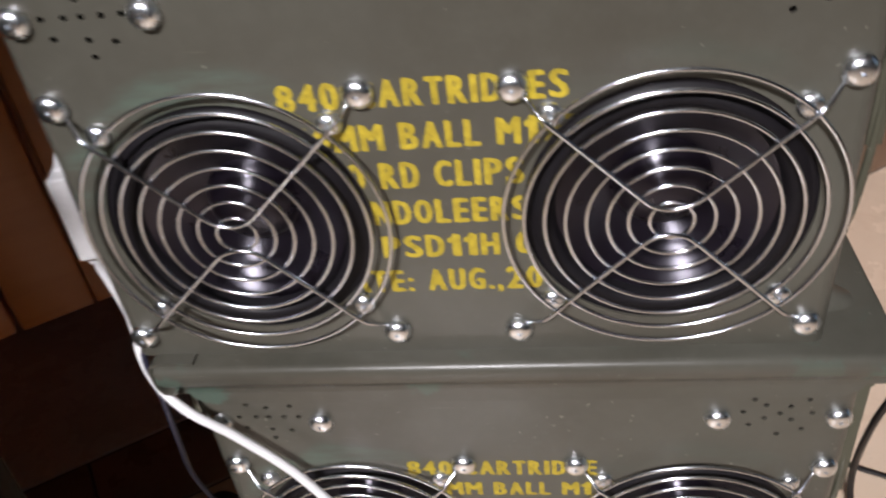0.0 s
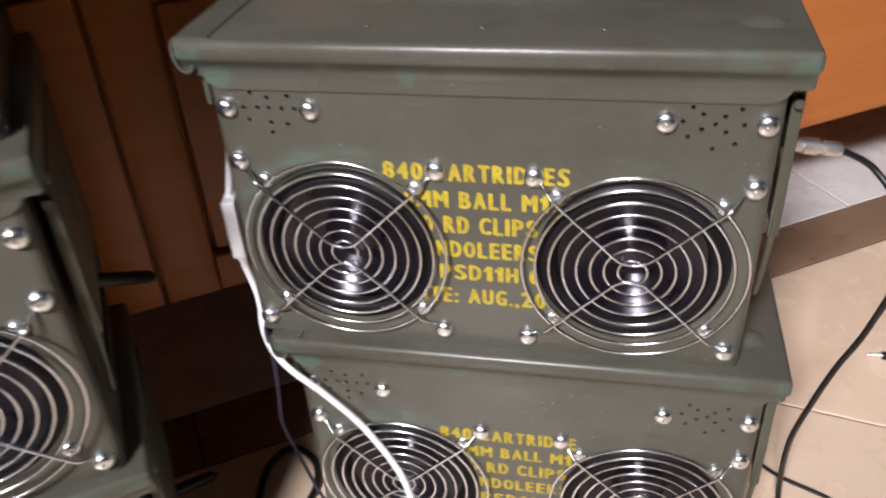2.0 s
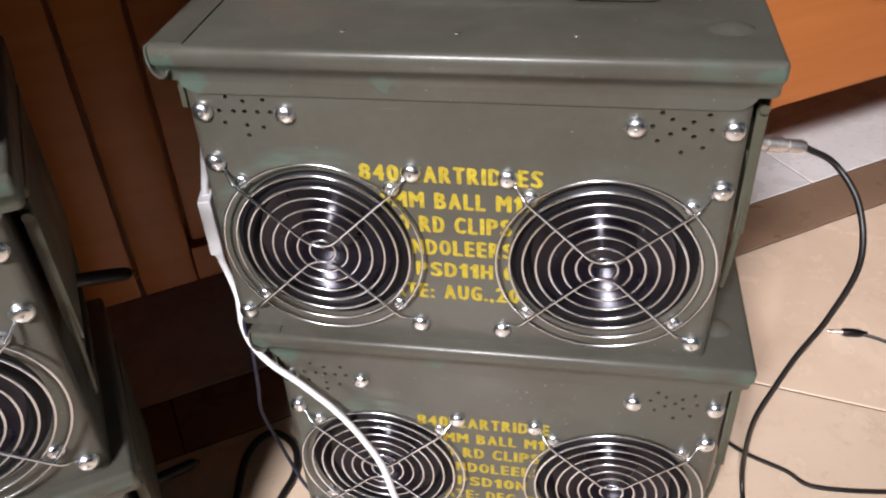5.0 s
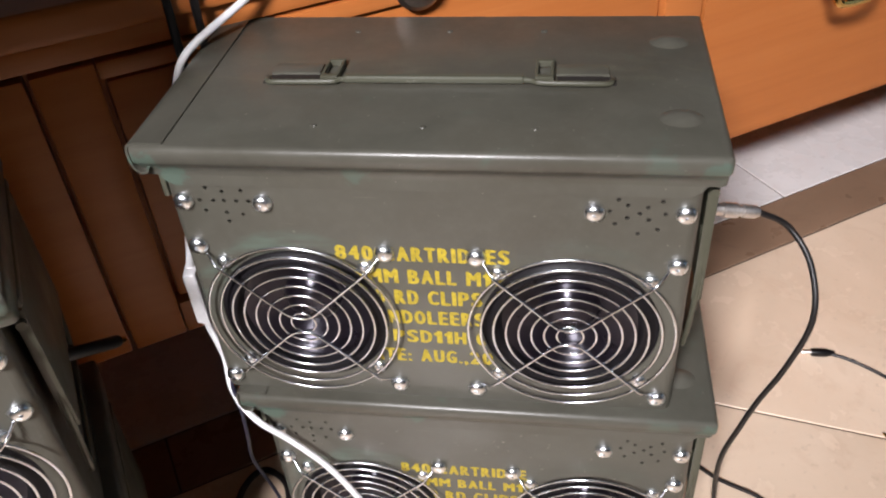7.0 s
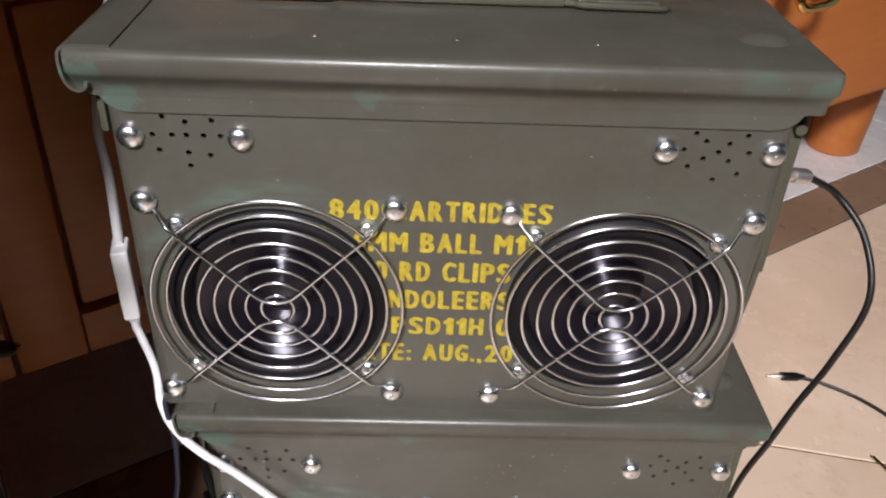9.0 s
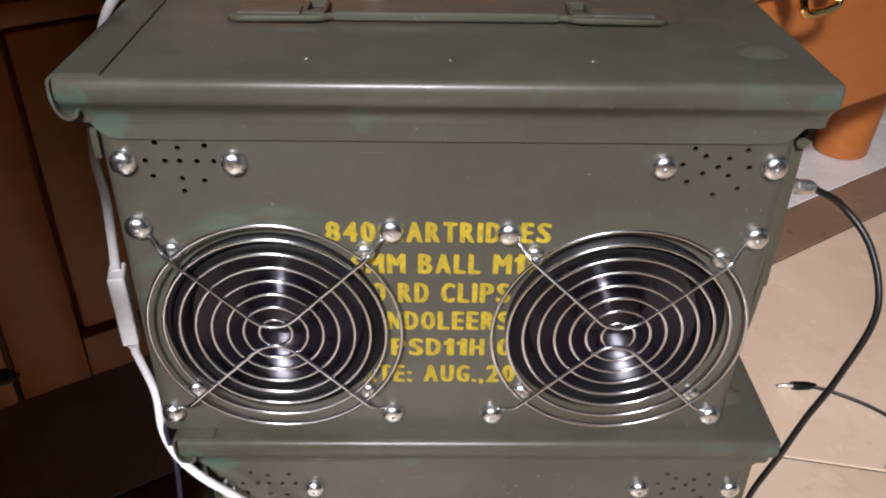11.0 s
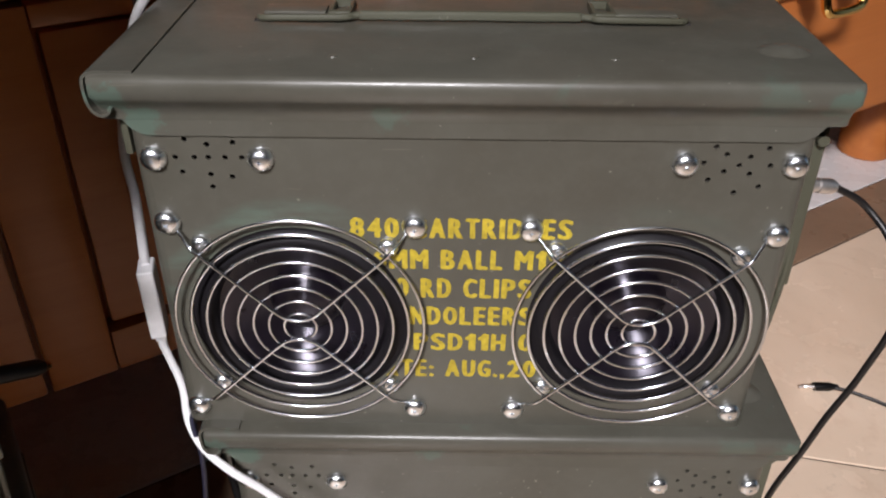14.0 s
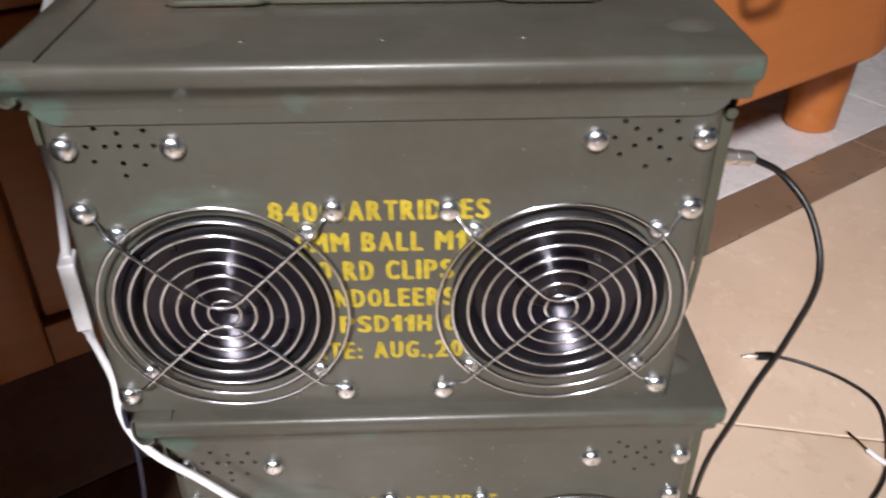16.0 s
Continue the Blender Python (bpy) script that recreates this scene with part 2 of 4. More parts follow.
M_WHITE = plain("white_cable_jacket", (0.78, 0.77, 0.78), 0.4, grain=300, amount=0.04)
M_NICKEL = plain("nickel", (0.90, 0.85, 0.82), 0.42, 1.0, grain=400)
M_BRASS = plain("polished_brass", (0.80, 0.55, 0.20), 0.18, 1.0, grain=300, amount=0.06)
M_STEEL = plain("dull_steel", (0.42, 0.40, 0.37), 0.38, 1.0, grain=300)
# Near-black so the unseen walls send little light back into the room.
M_WALL = plain("low_bounce_wall", (0.045, 0.043, 0.042), 0.8, grain=60, depth=0.2, amount=0.04)
M_CEIL = plain("ceiling_paint", (0.45, 0.44, 0.43), 0.85, grain=60, depth=0.15, amount=0.03)
M_GLOW = mat("lamp_diffuser", (0.9, 0.9, 0.9), 0.5)
M_GLOW.node_tree.nodes["Principled BSDF"].inputs["Emission Color"].default_value = (1, 0.95, 0.88, 1)
M_GLOW.node_tree.nodes["Principled BSDF"].inputs["Emission Strength"].default_value = 6.0


# ---- mesh helpers ----
def to_mesh(bm, name, material, smooth=True, angle=35):
    bmesh.ops.recalc_face_normals(bm, faces=bm.faces)
    me = bpy.data.meshes.new(name)
    bm.to_mesh(me)
    bm.free()
    me.materials.append(material)
    if smooth:
        me.polygons.foreach_set("use_smooth", [True] * len(me.polygons))
        me.set_sharp_from_angle(angle=radians(angle))
    return me


def part(name, data, material, parent, label="", m=None, smooth=True, angle=35):
    """Links a bmesh (or a ready mesh) as one object under a thing or a part."""
    me = to_mesh(data, name, material, smooth, angle) if isinstance(data, bmesh.types.BMesh) else data
    ob = new(name, me)
    if parent is not None:
        ob.parent = parent
    if m is not None:
        ob.matrix_basis = m
    if label:
        tagged(ob, label)
    return ob


def empty(name, m, label, category, group="", kind=""):
    ob = new(name)
    ob.empty_display_size = 0.05
    ob.matrix_basis = m
    return tagged(ob, label, category, group, kind)


def box(bm, x0, x1, y0, y1, z0, z1, bevel=0.0, segments=2):
    vs = bmesh.ops.create_cube(bm, size=1.0, matrix=Matrix.LocRotScale(((x0 + x1) / 2, (y0 + y1) / 2, (z0 + z1) / 2), None, (x1 - x0, y1 - y0, z1 - z0)))["verts"]
    if bevel:
        es = list({e for v in vs for e in v.link_edges})
        bmesh.ops.bevel(bm, geom=es, offset=bevel, segments=segments, affect="EDGES", profile=0.6)


def boxed(*a, **k):
    bm = bmesh.new()
    box(bm, *a, **k)
    return bm


def lathe(bm, profile, segments=24, m=None):
    """Turns a profile of (radius, height) round local z."""
    m = m or Matrix()
    rings = []
    for r, h in profile:
        if r < 1e-6:
            rings.append([bm.verts.new(m @ Vector((0, 0, h)))])
        else:
            rings.append([bm.verts.new(m @ Vector((r * math.cos(a), r * math.sin(a), h))) for a in (2 * math.pi * i / segments for i in range(segments))])
    for a, b in zip(rings, rings[1:]):
        for i in range(segments):
            j = (i + 1) % segments
            if len(a) == 1 and len(b) == 1:
                continue
            if len(a) == 1:
                bm.faces.new((a[0], b[i], b[j]))
            elif len(b) == 1:
                bm.faces.new((a[i], a[j], b[0]))
            else:
                bm.faces.new((a[i], a[j], b[j], b[i]))


def smooth_path(points, steps=8):
    """Catmull-Rom through the points."""
    p = [Vector(q) for q in points]
    p = [2 * p[0] - p[1], *p, 2 * p[-1] - p[-2]]
    out = []
    for a, b, c, d in zip(p, p[1:], p[2:], p[3:]):
        for s in range(steps):
            t = s / steps
            out.append(0.5 * (2 * b + (c - a) * t + (2 * a - 5 * b + 4 * c - d) * t * t + (3 * b - a - 3 * c + d) * t ** 3))
    out.append(p[-2])
    return out


def tube(bm, path, radius, sides=10, closed=False, caps=True):
    """A round wire or cable along a path."""
    path = [Vector(p) for p in path]
    n = len(path)
    ref, rings = None, []
    for i in range(n):
        if closed:
            d = path[(i + 1) % n] - path[i - 1]
        else:
            d = path[min(i + 1, n - 1)] - path[max(i - 1, 0)]
        d.normalize()
        if ref is None:
            ref = d.orthogonal().normalized()
        ref = (ref - d * ref.dot(d)).normalized()
        side = d.cross(ref)
        rings.append([bm.verts.new(path[i] + radius * (math.cos(a) * ref + math.sin(a) * side)) for a in (2 * math.pi * k / sides for k in range(sides))])
    pairs = list(zip(rings, rings[1:])) + ([(rings[-1], rings[0])] if closed else [])
    for a, b in pairs:
        for k in range(sides):
            j = (k + 1) % sides
            bm.faces.new((a[k], a[j], b[j], b[k]))
    if not closed and caps:
        bm.faces.new(rings[0][::-1])
        bm.faces.new(rings[-1])


def tubed(path, radius, sides=10, closed=False):
    bm = bmesh.new()
    tube(bm, path, radius, sides, closed)
    return bm


def prism(outline, holes, thick, axis_m):
    """A plate with openings: 2D outline and holes, thick along local z, laid by axis_m."""
    bm = bmesh.new()
    edges = []
    for loop in (outline, *holes):
        vs = [bm.verts.new((x, y, 0)) for x, y in loop]
        edges += [bm.edges.new((vs[i], vs[(i + 1) % len(vs)])) for i in range(len(vs))]
    bmesh.ops.triangle_fill(bm, use_beauty=True, use_dissolve=False, edges=edges, normal=(0, 0, 1))
    got = bmesh.ops.extrude_face_region(bm, geom=bm.faces[:])
    bmesh.ops.translate(bm, verts=[g for g in got["geom"] if isinstance(g, bmesh.types.BMVert)], vec=(0, 0, thick))
    bmesh.ops.transform(bm, matrix=axis_m, verts=bm.verts)
    return bm


def circle2(cx, cy, r, n):
    return [(cx + r * math.cos(2 * math.pi * i / n), cy + r * math.sin(2 * math.pi * i / n)) for i in range(n)]


# Local x of a front plate to the can's x, local y to its z, local z to its depth.
FRONT = Matrix(((1, 0, 0, 0), (0, 0, 1, 0), (0, 1, 0, 0), (0, 0, 0, 1)))

# ---- room ----
floor = empty("floor", ROOM.copy(), "stone tiled floor of beige, brown and white tiles", "floor", kind="structure")
part("floor_bed", boxed(ROOM_U0, ROOM_U1, ROOM_N0, ROOM_N1, -0.08, -0.0015), M_GROUT, floor, "sandy grout bed")


def wall(name, u0, u1, n0, n1, z0, z1, label):
    ob = part(name, boxed(u0, u1, n0, n1, z0, z1), M_WALL, None, smooth=False)
    ob.matrix_basis = ROOM.copy()
    return tagged(ob, label, "wall", kind="structure")


# Walls out of view, added to close the room and hold down bounce.
wall("wall_north", ROOM_U0, ROOM_U1, ROOM_N1, ROOM_N1 + 0.15, -0.08, ROOM_H, "unseen wall behind the chest, kept dark to limit bounced light")
wall("wall_west", ROOM_U0 - 0.15, ROOM_U0, ROOM_N0 - 0.15, ROOM_N1 + 0.15, -0.08, ROOM_H, "unseen wall, kept dark to limit bounced light")
wall("wall_south", ROOM_U0, ROOM_U1, ROOM_N0 - 0.15, ROOM_N0, -0.08, ROOM_H, "unseen wall, kept dark to limit bounced light")
SIDE = Matrix(((0, 0, 1, 0), (1, 0, 0, 0), (0, 1, 0, 0), (0, 0, 0, 1)))
# Unseen east wall; the window is made up to let fill light in.
bm = prism([(ROOM_N0 - 0.15, -0.08), (ROOM_N1 + 0.15, -0.08), (ROOM_N1 + 0.15, ROOM_H), (ROOM_N0 - 0.15, ROOM_H)], [[(WIN_N0, WIN_Z0), (WIN_N1, WIN_Z0), (WIN_N1, WIN_Z1), (WIN_N0, WIN_Z1)]], 0.15, Matrix.Translation((ROOM_U1, 0, 0)) @ SIDE)
ob = part("wall_east", bm, M_WALL, None, smooth=False)
ob.matrix_basis = ROOM.copy()
tagged(ob, "unseen dark wall with an added window opening for fill light", "wall", kind="structure")
# Unseen ceiling, kept light so that some light returns from above.
ob = part("ceiling", boxed(ROOM_U0 - 0.15, ROOM_U1 + 0.15, ROOM_N0 - 0.15, ROOM_N1 + 0.15, ROOM_H, ROOM_H + 0.12), M_CEIL, None, smooth=False)
ob.matrix_basis = ROOM.copy()
tagged(ob, "unseen grey ceiling, kept light to return light from above", "ceiling", kind="structure")
# Made-up fixture body round the key lamp, out of view.
lamp = empty("ceiling_light", pose(LAMP_AT.x, LAMP_AT.y, ROOM_H, 0, 0, LAMP_TURN), "unseen tilted ceiling spotlight with a frosted diffuser, added as main light", "lamp")
part("base_plate", boxed(-0.09, 0.09, -0.06, 0.06, -0.025, 0.0, bevel=0.006), M_CEIL, lamp)
part("stem", boxed(-0.015, 0.015, -0.015, 0.015, LAMP_AT.z - ROOM_H + 0.01, -0.02, bevel=0.004), M_STEEL, lamp)
head = part("head", boxed(-0.28, 0.28, -0.14, 0.14, 0.0, 0.03, bevel=0.006), M_CEIL, lamp, m=pose(0, 0, LAMP_AT.z - ROOM_H, LAMP_TILT, 0, 0))
part("diffuser", boxed(-0.26, 0.26, -0.12, 0.12, -0.012, -0.001, bevel=0.003), M_GLOW, head)

# ---- chest: low varnished cabinet on turned feet ----
CH_N, CH_Z0, CH_Z1, CH_U0, CH_U1 = 0.197, 0.145, 0.42, -1.25, 0.80
chest = empty("chest", Matrix.Translation(un(0, CH_N, 0)) @ pose(0, 0, 0, 0, 0, YAW), "low reddish-brown varnished wooden cabinet with panelled doors", "cabinet")
CH_R = 0.20


def bow_outline(u0, u1, n0, n1, r):
    """Plan of the chest: square at one end, a wide round corner at the other."""
    arc = [(u1 - r + r * math.sin(radians(a)), n0 + r - r * math.cos(radians(a))) for a in range(0, 91, 6)]
    return [(u0, n0), *arc, (u1, n1), (u0, n1)]


def slab(outline, z0, z1, bevel):
    bm = bmesh.new()
    lo = [bm.verts.new((x, y, z0)) for x, y in outline]
    hi = [bm.verts.new((x, y, z1)) for x, y in outline]
    for i in range(len(lo)):
        j = (i + 1) % len(lo)
        bm.faces.new((lo[i], lo[j], hi[j], hi[i]))
    tops = [bm.faces.new(hi), bm.faces.new(lo[::-1])]
    bmesh.ops.bevel(bm, geom=list({e for f in tops for e in f.edges}), offset=bevel, segments=3, affect="EDGES", profile=0.6)
    return bm


part("carcass", slab(bow_outline(CH_U0, 0.94, 0.0200, 0.44, 0.185), CH_Z0 + 0.004, CH_Z1 - 0.022, 0.003), M_WOOD, chest)
part("top", slab(bow_outline(CH_U0 - 0.01, 0.965, -0.008, 0.45, 0.21), CH_Z1 - 0.022, CH_Z1, 0.006), M_WOOD, chest)
part("top_rail", boxed(CH_U0, 0.352, 0.0, 0.02, 0.381, CH_Z1 - 0.0225, bevel=0.003), M_WOOD, chest)


def panelled_door(u0, u1):
    z0, z1, st = CH_Z0, 0.378, 0.041
    door = part("door", boxed(u0 + 0.0015, u0 + st, 0.0, 0.019, z0, z1, bevel=0.002), M_WOOD, chest)
    part("stile", boxed(u1 - st, u1 - 0.0015, 0.0, 0.019, z0, z1, bevel=0.002), M_WOOD, door)
    part("rail", boxed(u0 + st + 0.0004, u1 - st - 0.0004, 0.0004, 0.018, z0, z0 + 0.03, bevel=0.002), M_WOOD, door)
    part("rail", boxed(u0 + st + 0.0004, u1 - st - 0.0004, 0.0004, 0.018, z1 - 0.012, z1, bevel=0.002), M_WOOD, door)
    bm = bmesh.new()
    box(bm, u0 + st + 0.003, u1 - st - 0.003, 0.0045, 0.014, z0 + 0.033, z1 - 0.015, 0.004, 2)
    part("panel", bm, M_WOOD, door)


panelled_door(-0.172, 0.354)
panelled_door(-0.698, -0.172)
panelled_door(-1.224, -0.698)
arc_out = [(0.955 - CH_R + CH_R * math.sin(radians(a)), CH_R - CH_R * math.cos(radians(a))) for a in range(0, 91, 5)]
arc_in = [(0.955 - CH_R + (CH_R - 0.0145) * math.sin(radians(a)), CH_R - (CH_R - 0.0145) * math.cos(radians(a))) for a in range(90, -1, -5)]
part("end_board", slab([(0.356, 0.0), *arc_out, (0.955, 0.44), (0.9405, 0.44), *arc_in, (0.356, 0.0145)], CH_Z0, CH_Z1 - 0.0225, 0.0055), M_WOOD, chest, "curved orange-brown end board")
for k, (fu, fn) in enumerate(((0.857, 0.102), (-1.12, 0.102), (0.857, 0.38), (-1.12, 0.38))):
    bm = bmesh.new()
    lathe(bm, [(0, 0.0), (0.031, 0.0), (0.034, 0.003), (0.0425, CH_Z0 - 0.006), (0.0425, CH_Z0 + 0.0035), (0, CH_Z0 + 0.0035)], 40)
    part("foot", bm, M_WOOD, chest, m=pose(fu, fn, 0))
lock = bmesh.new()
lathe(lock, [(0, 0.0), (0.019, 0.0), (0.0195, 0.004), (0.016, 0.007), (0.009, 0.007), (0.0085, 0.013), (0.004, 0.013), (0.0035, 0.008), (0, 0.008)], 32)
part("lock_rosette", lock, M_STEEL, chest, "round grey metal lock rosette", m=pose(0.0905, 0.0, 0.380, 90, 0, 0))
pull = part("pull", boxed(0.445, 0.535, -0.0065, -0.001, 0.292, 0.335, bevel=0.002), M_BRASS, chest, "polished brass drop handle")
for u in (0.464, 0.516):
    bm = bmesh.new()
    lathe(bm, [(0, 0.0), (0.008, 0.0), (0.0085, 0.008), (0.006, 0.012), (0.006, 0.02), (0.0095, 0.024), (0.0095, 0.032), (0.006, 0.036), (0, 0.036)], 20)
    part("post", bm, M_BRASS, pull, m=pose(u, -0.0065, 0.311, 90, 0, 0))
part("bail", tubed(smooth_path([(0.464, -0.038, 0.311), (0.465, -0.042, 0.293), (0.475, -0.043, 0.287), (0.505, -0.043, 0.287), (0.515, -0.042, 0.293), (0.516, -0.038, 0.311)], 6), 0.0042, 10), M_BRASS, pull)

# ---- ammunition cans turned into loudspeakers ----
CAN_H = 0.1905
SPK_X, SPK_Z, SPK_R = 0.0790, 0.0664, 0.0512
PLATE_Y = 0.002
_cache = {}


def screw_mesh(r, h):
    key = ("screw", r)
    if key not in _cache:
        bm = bmesh.new()
        n, rows = 24, []
        for rad, hh in ((1.0, -0.0002), (1.01, 0.0006), (0.985, h * 0.3), (0.88, h * 0.62), (0.66, h * 0.86), (0.46, h * 0.955)):
            rows.append([bm.verts.new((r * rad * math.cos(2 * math.pi * i / n), r * rad * math.sin(2 * math.pi * i / n), hh)) for i in range(n)])
        for hh in (h * 0.97, h * 0.62):
            star = [0.36 if i % 6 == 0 else 0.13 for i in range(n)]
            rows.append([bm.verts.new((r * q * math.cos(2 * math.pi * i / n), r * q * math.sin(2 * math.pi * i / n), hh)) for i, q in enumerate(star)])
        for ra, rb in zip(rows, rows[1:]):
            for i in range(n):
                j = (i + 1) % n
                bm.faces.new((ra[i], ra[j], rb[j], rb[i]))
        bm.faces.new(rows[-1])
        me2 = to_mesh(bm, "screw", M_ZINC, True, 50)
        _cache[key] = me2
    return _cache[key]


def ring_mesh(r):
    key = ("ring", r)
    if key not in _cache:
        n = max(28, int(r * 1500))
        _cache[key] = to_mesh(tubed([(r * math.cos(a), 0, r * math.sin(a)) for a in (2 * math.pi * i / n for i in range(n))], 0.00080, 8, True), "ring", M_CHROME, True, 80)
    return _cache[key]


RINGS = [0.0075 + 0.00714 * i for i in range(8)]


# Where each guard's feet and the plate screws sit, off the even square: (side, right, up) -> shift.
FEET = {(-1, -1, 1): (0.0, 0.0), (-1, 1, 1): (0.0, -0.0010), (-1, -1, -1): (-0.0016, 0.0), (-1, 1, -1): (-0.0010, 0.0),
        (1, -1, 1): (0.0018, -0.0020), (1, 1, 1): (0.0012, -0.0033), (1, -1, -1): (-0.0010, -0.0006), (1, 1, -1): (0.0, -0.0009)}
PLATE = {(-1, -1, 1): (0.0, -0.0015), (-1, 1, 1): (0.0008, -0.0018), (-1, -1, -1): (-0.0008, -0.0014), (-1, 1, -1): (0.0, -0.0018),
         (1, -1, 1): (0.0012, -0.0028), (1, 1, 1): (0.0009, -0.0044), (1, -1, -1): (0.0, -0.0022), (1, 1, -1): (0.0008, -0.0030)}


def guard_mesh(side):
    """Two bent spokes that carry the rings, ending in eyelets under the screws."""
    key = ("guard", side)
    if key not in _cache:
        bm = bmesh.new()
        for s in (1, -1):
            ends = []
            for sx in (-1, 1):
                dx, dz = FEET[side, sx, s]
                fx, fz = sx * 0.0543 + dx, s * 0.0540 + dz
                leg = [(0.954, 0.0013), (0.907, -0.0006), (0.842, -0.0043), (0.787, -0.0060), (0.63, -0.0061), (0.463, -0.0061), (0.296, -0.0061), (0.176, -0.0061)]
                ends.append([(fx * q, y, fz * q) for q, y in leg] + [(sx * 0.0055, -0.0061, 0.0066 * s)])
                tube(bm, [(fx + 0.0036 * math.cos(a), 0.0012, fz + 0.0036 * math.sin(a)) for a in (2 * math.pi * i / 18 for i in range(18))], 0.00085, 6, True)
            p = ends[0] + [(0.0, -0.0061, 0.0054 * s)] + ends[1][::-1]
            tube(bm, smooth_path(p, 5), 0.00084, 8)
        _cache[key] = to_mesh(bm, "grille_guard", M_CHROME, True, 80)
    return _cache[key]


def speaker_meshes():
    if "spk" not in _cache:
        turn = pose(0, 0, 0, -90, 0, 0)
        def made(name, prof, material):
            bm = bmesh.new()
            lathe(bm, prof, 56, turn)
            return to_mesh(bm, name, material, True, 60)
        _cache["spk"] = (
            made("speaker", [(0.0485, 0.0034), (0.057, 0.0034), (0.057, 0.0052), (0.040, 0.030), (0.036, 0.034), (0.030, 0.034), (0.030, 0.050), (0, 0.050)], M_SURROUND),
            made("surround", [(0.0515, 0.0036), (0.0490, 0.0034), (0.0470, 0.0020), (0.0452, 0.0006), (0.0435, 0.0003), (0.0418, 0.0010), (0.0404, 0.0030), (0.0396, 0.0060), (0.039, 0.0090)], M_SURROUND),
            made("cone", [(0.0400, 0.0065), (0.0392, 0.0068), (0.034, 0.0105), (0.027, 0.0155), (0.019, 0.0205), (0.014, 0.023)], M_CONE),
            made("dust_cap", [(0.0185, 0.0208), (0.0175, 0.0185), (0.0140, 0.0150), (0.0090, 0.0128), (0.0040, 0.0118), (0, 0.0116)], M_CONE),
        )
    return _cache["spk"]


HOLES_L = [(-0.120, 0.162), (-0.111, 0.159), (-0.100, 0.160), (-0.125, 0.153), (-0.117, 0.153), (-0.111, 0.153), (-0.104, 0.153), (-0.097, 0.153), (-0.123, 0.146), (-0.111, 0.145), (-0.102, 0.144), (-0.111, 0.139)]
HOLES_R = [(0.101, 0.1605), (0.106, 0.157), (0.097, 0.153), (0.116, 0.156), (0.123, 0.160), (0.112, 0.152), (0.125, 0.152), (0.106, 0.149), (0.117, 0.148), (0.100, 0.145), (0.122, 0.142), (0.112, 0.139)]


def body_mesh():
    if "body" in _cache:
        return _cache["body"]
    hx, d, r, top = 0.143, 0.150, 0.006, 0.1785
    fx = hx - r
    bm = prism([(-fx, 0.0), (fx, 0.0), (fx, top), (-fx, top)],
               [circle2(-SPK_X, SPK_Z, SPK_R, 72), circle2(SPK_X, SPK_Z, SPK_R, 72)] + [circle2(x, min(z, 0.1612) - 0.0014, 0.00125, 10) for x, z in HOLES_L + HOLES_R],
               0.0011, Matrix.Translation((0, PLATE_Y, 0)) @ FRONT)
    outline = []
    for cx, cy, a0 in ((fx, PLATE_Y + r, -90), (fx, PLATE_Y + d - r, 0), (-fx, PLATE_Y + d - r, 90), (-fx, PLATE_Y + r, 180)):
        outline += [(cx + r * math.cos(radians(a0 + 15 * i)), cy + r * math.sin(radians(a0 + 15 * i))) for i in range(7)]
    sheet = bmesh.new()
    lo = [sheet.verts.new((x, y, 0)) for x, y in outline]
    hi = [sheet.verts.new((x, y, top)) for x, y in outline]
    for i in range(len(outline) - 1):
        sheet.faces.new((lo[i], lo[i + 1], hi[i + 1], hi[i]))
    sheet.faces.new(lo[::-1])
    bmesh.ops.recalc_face_normals(sheet, faces=sheet.faces)
    bmesh.ops.solidify(sheet, geom=sheet.faces[:], thickness=0.0009)
    tmp = bpy.data.meshes.new("tmp")
    sheet.to_mesh(tmp)
    sheet.free()
    bm.from_mesh(tmp)
    bpy.data.meshes.remove(tmp)
    _cache["body"] = to_mesh(bm, "body", M_OLIVE, True, 30)
    return _cache["body"]


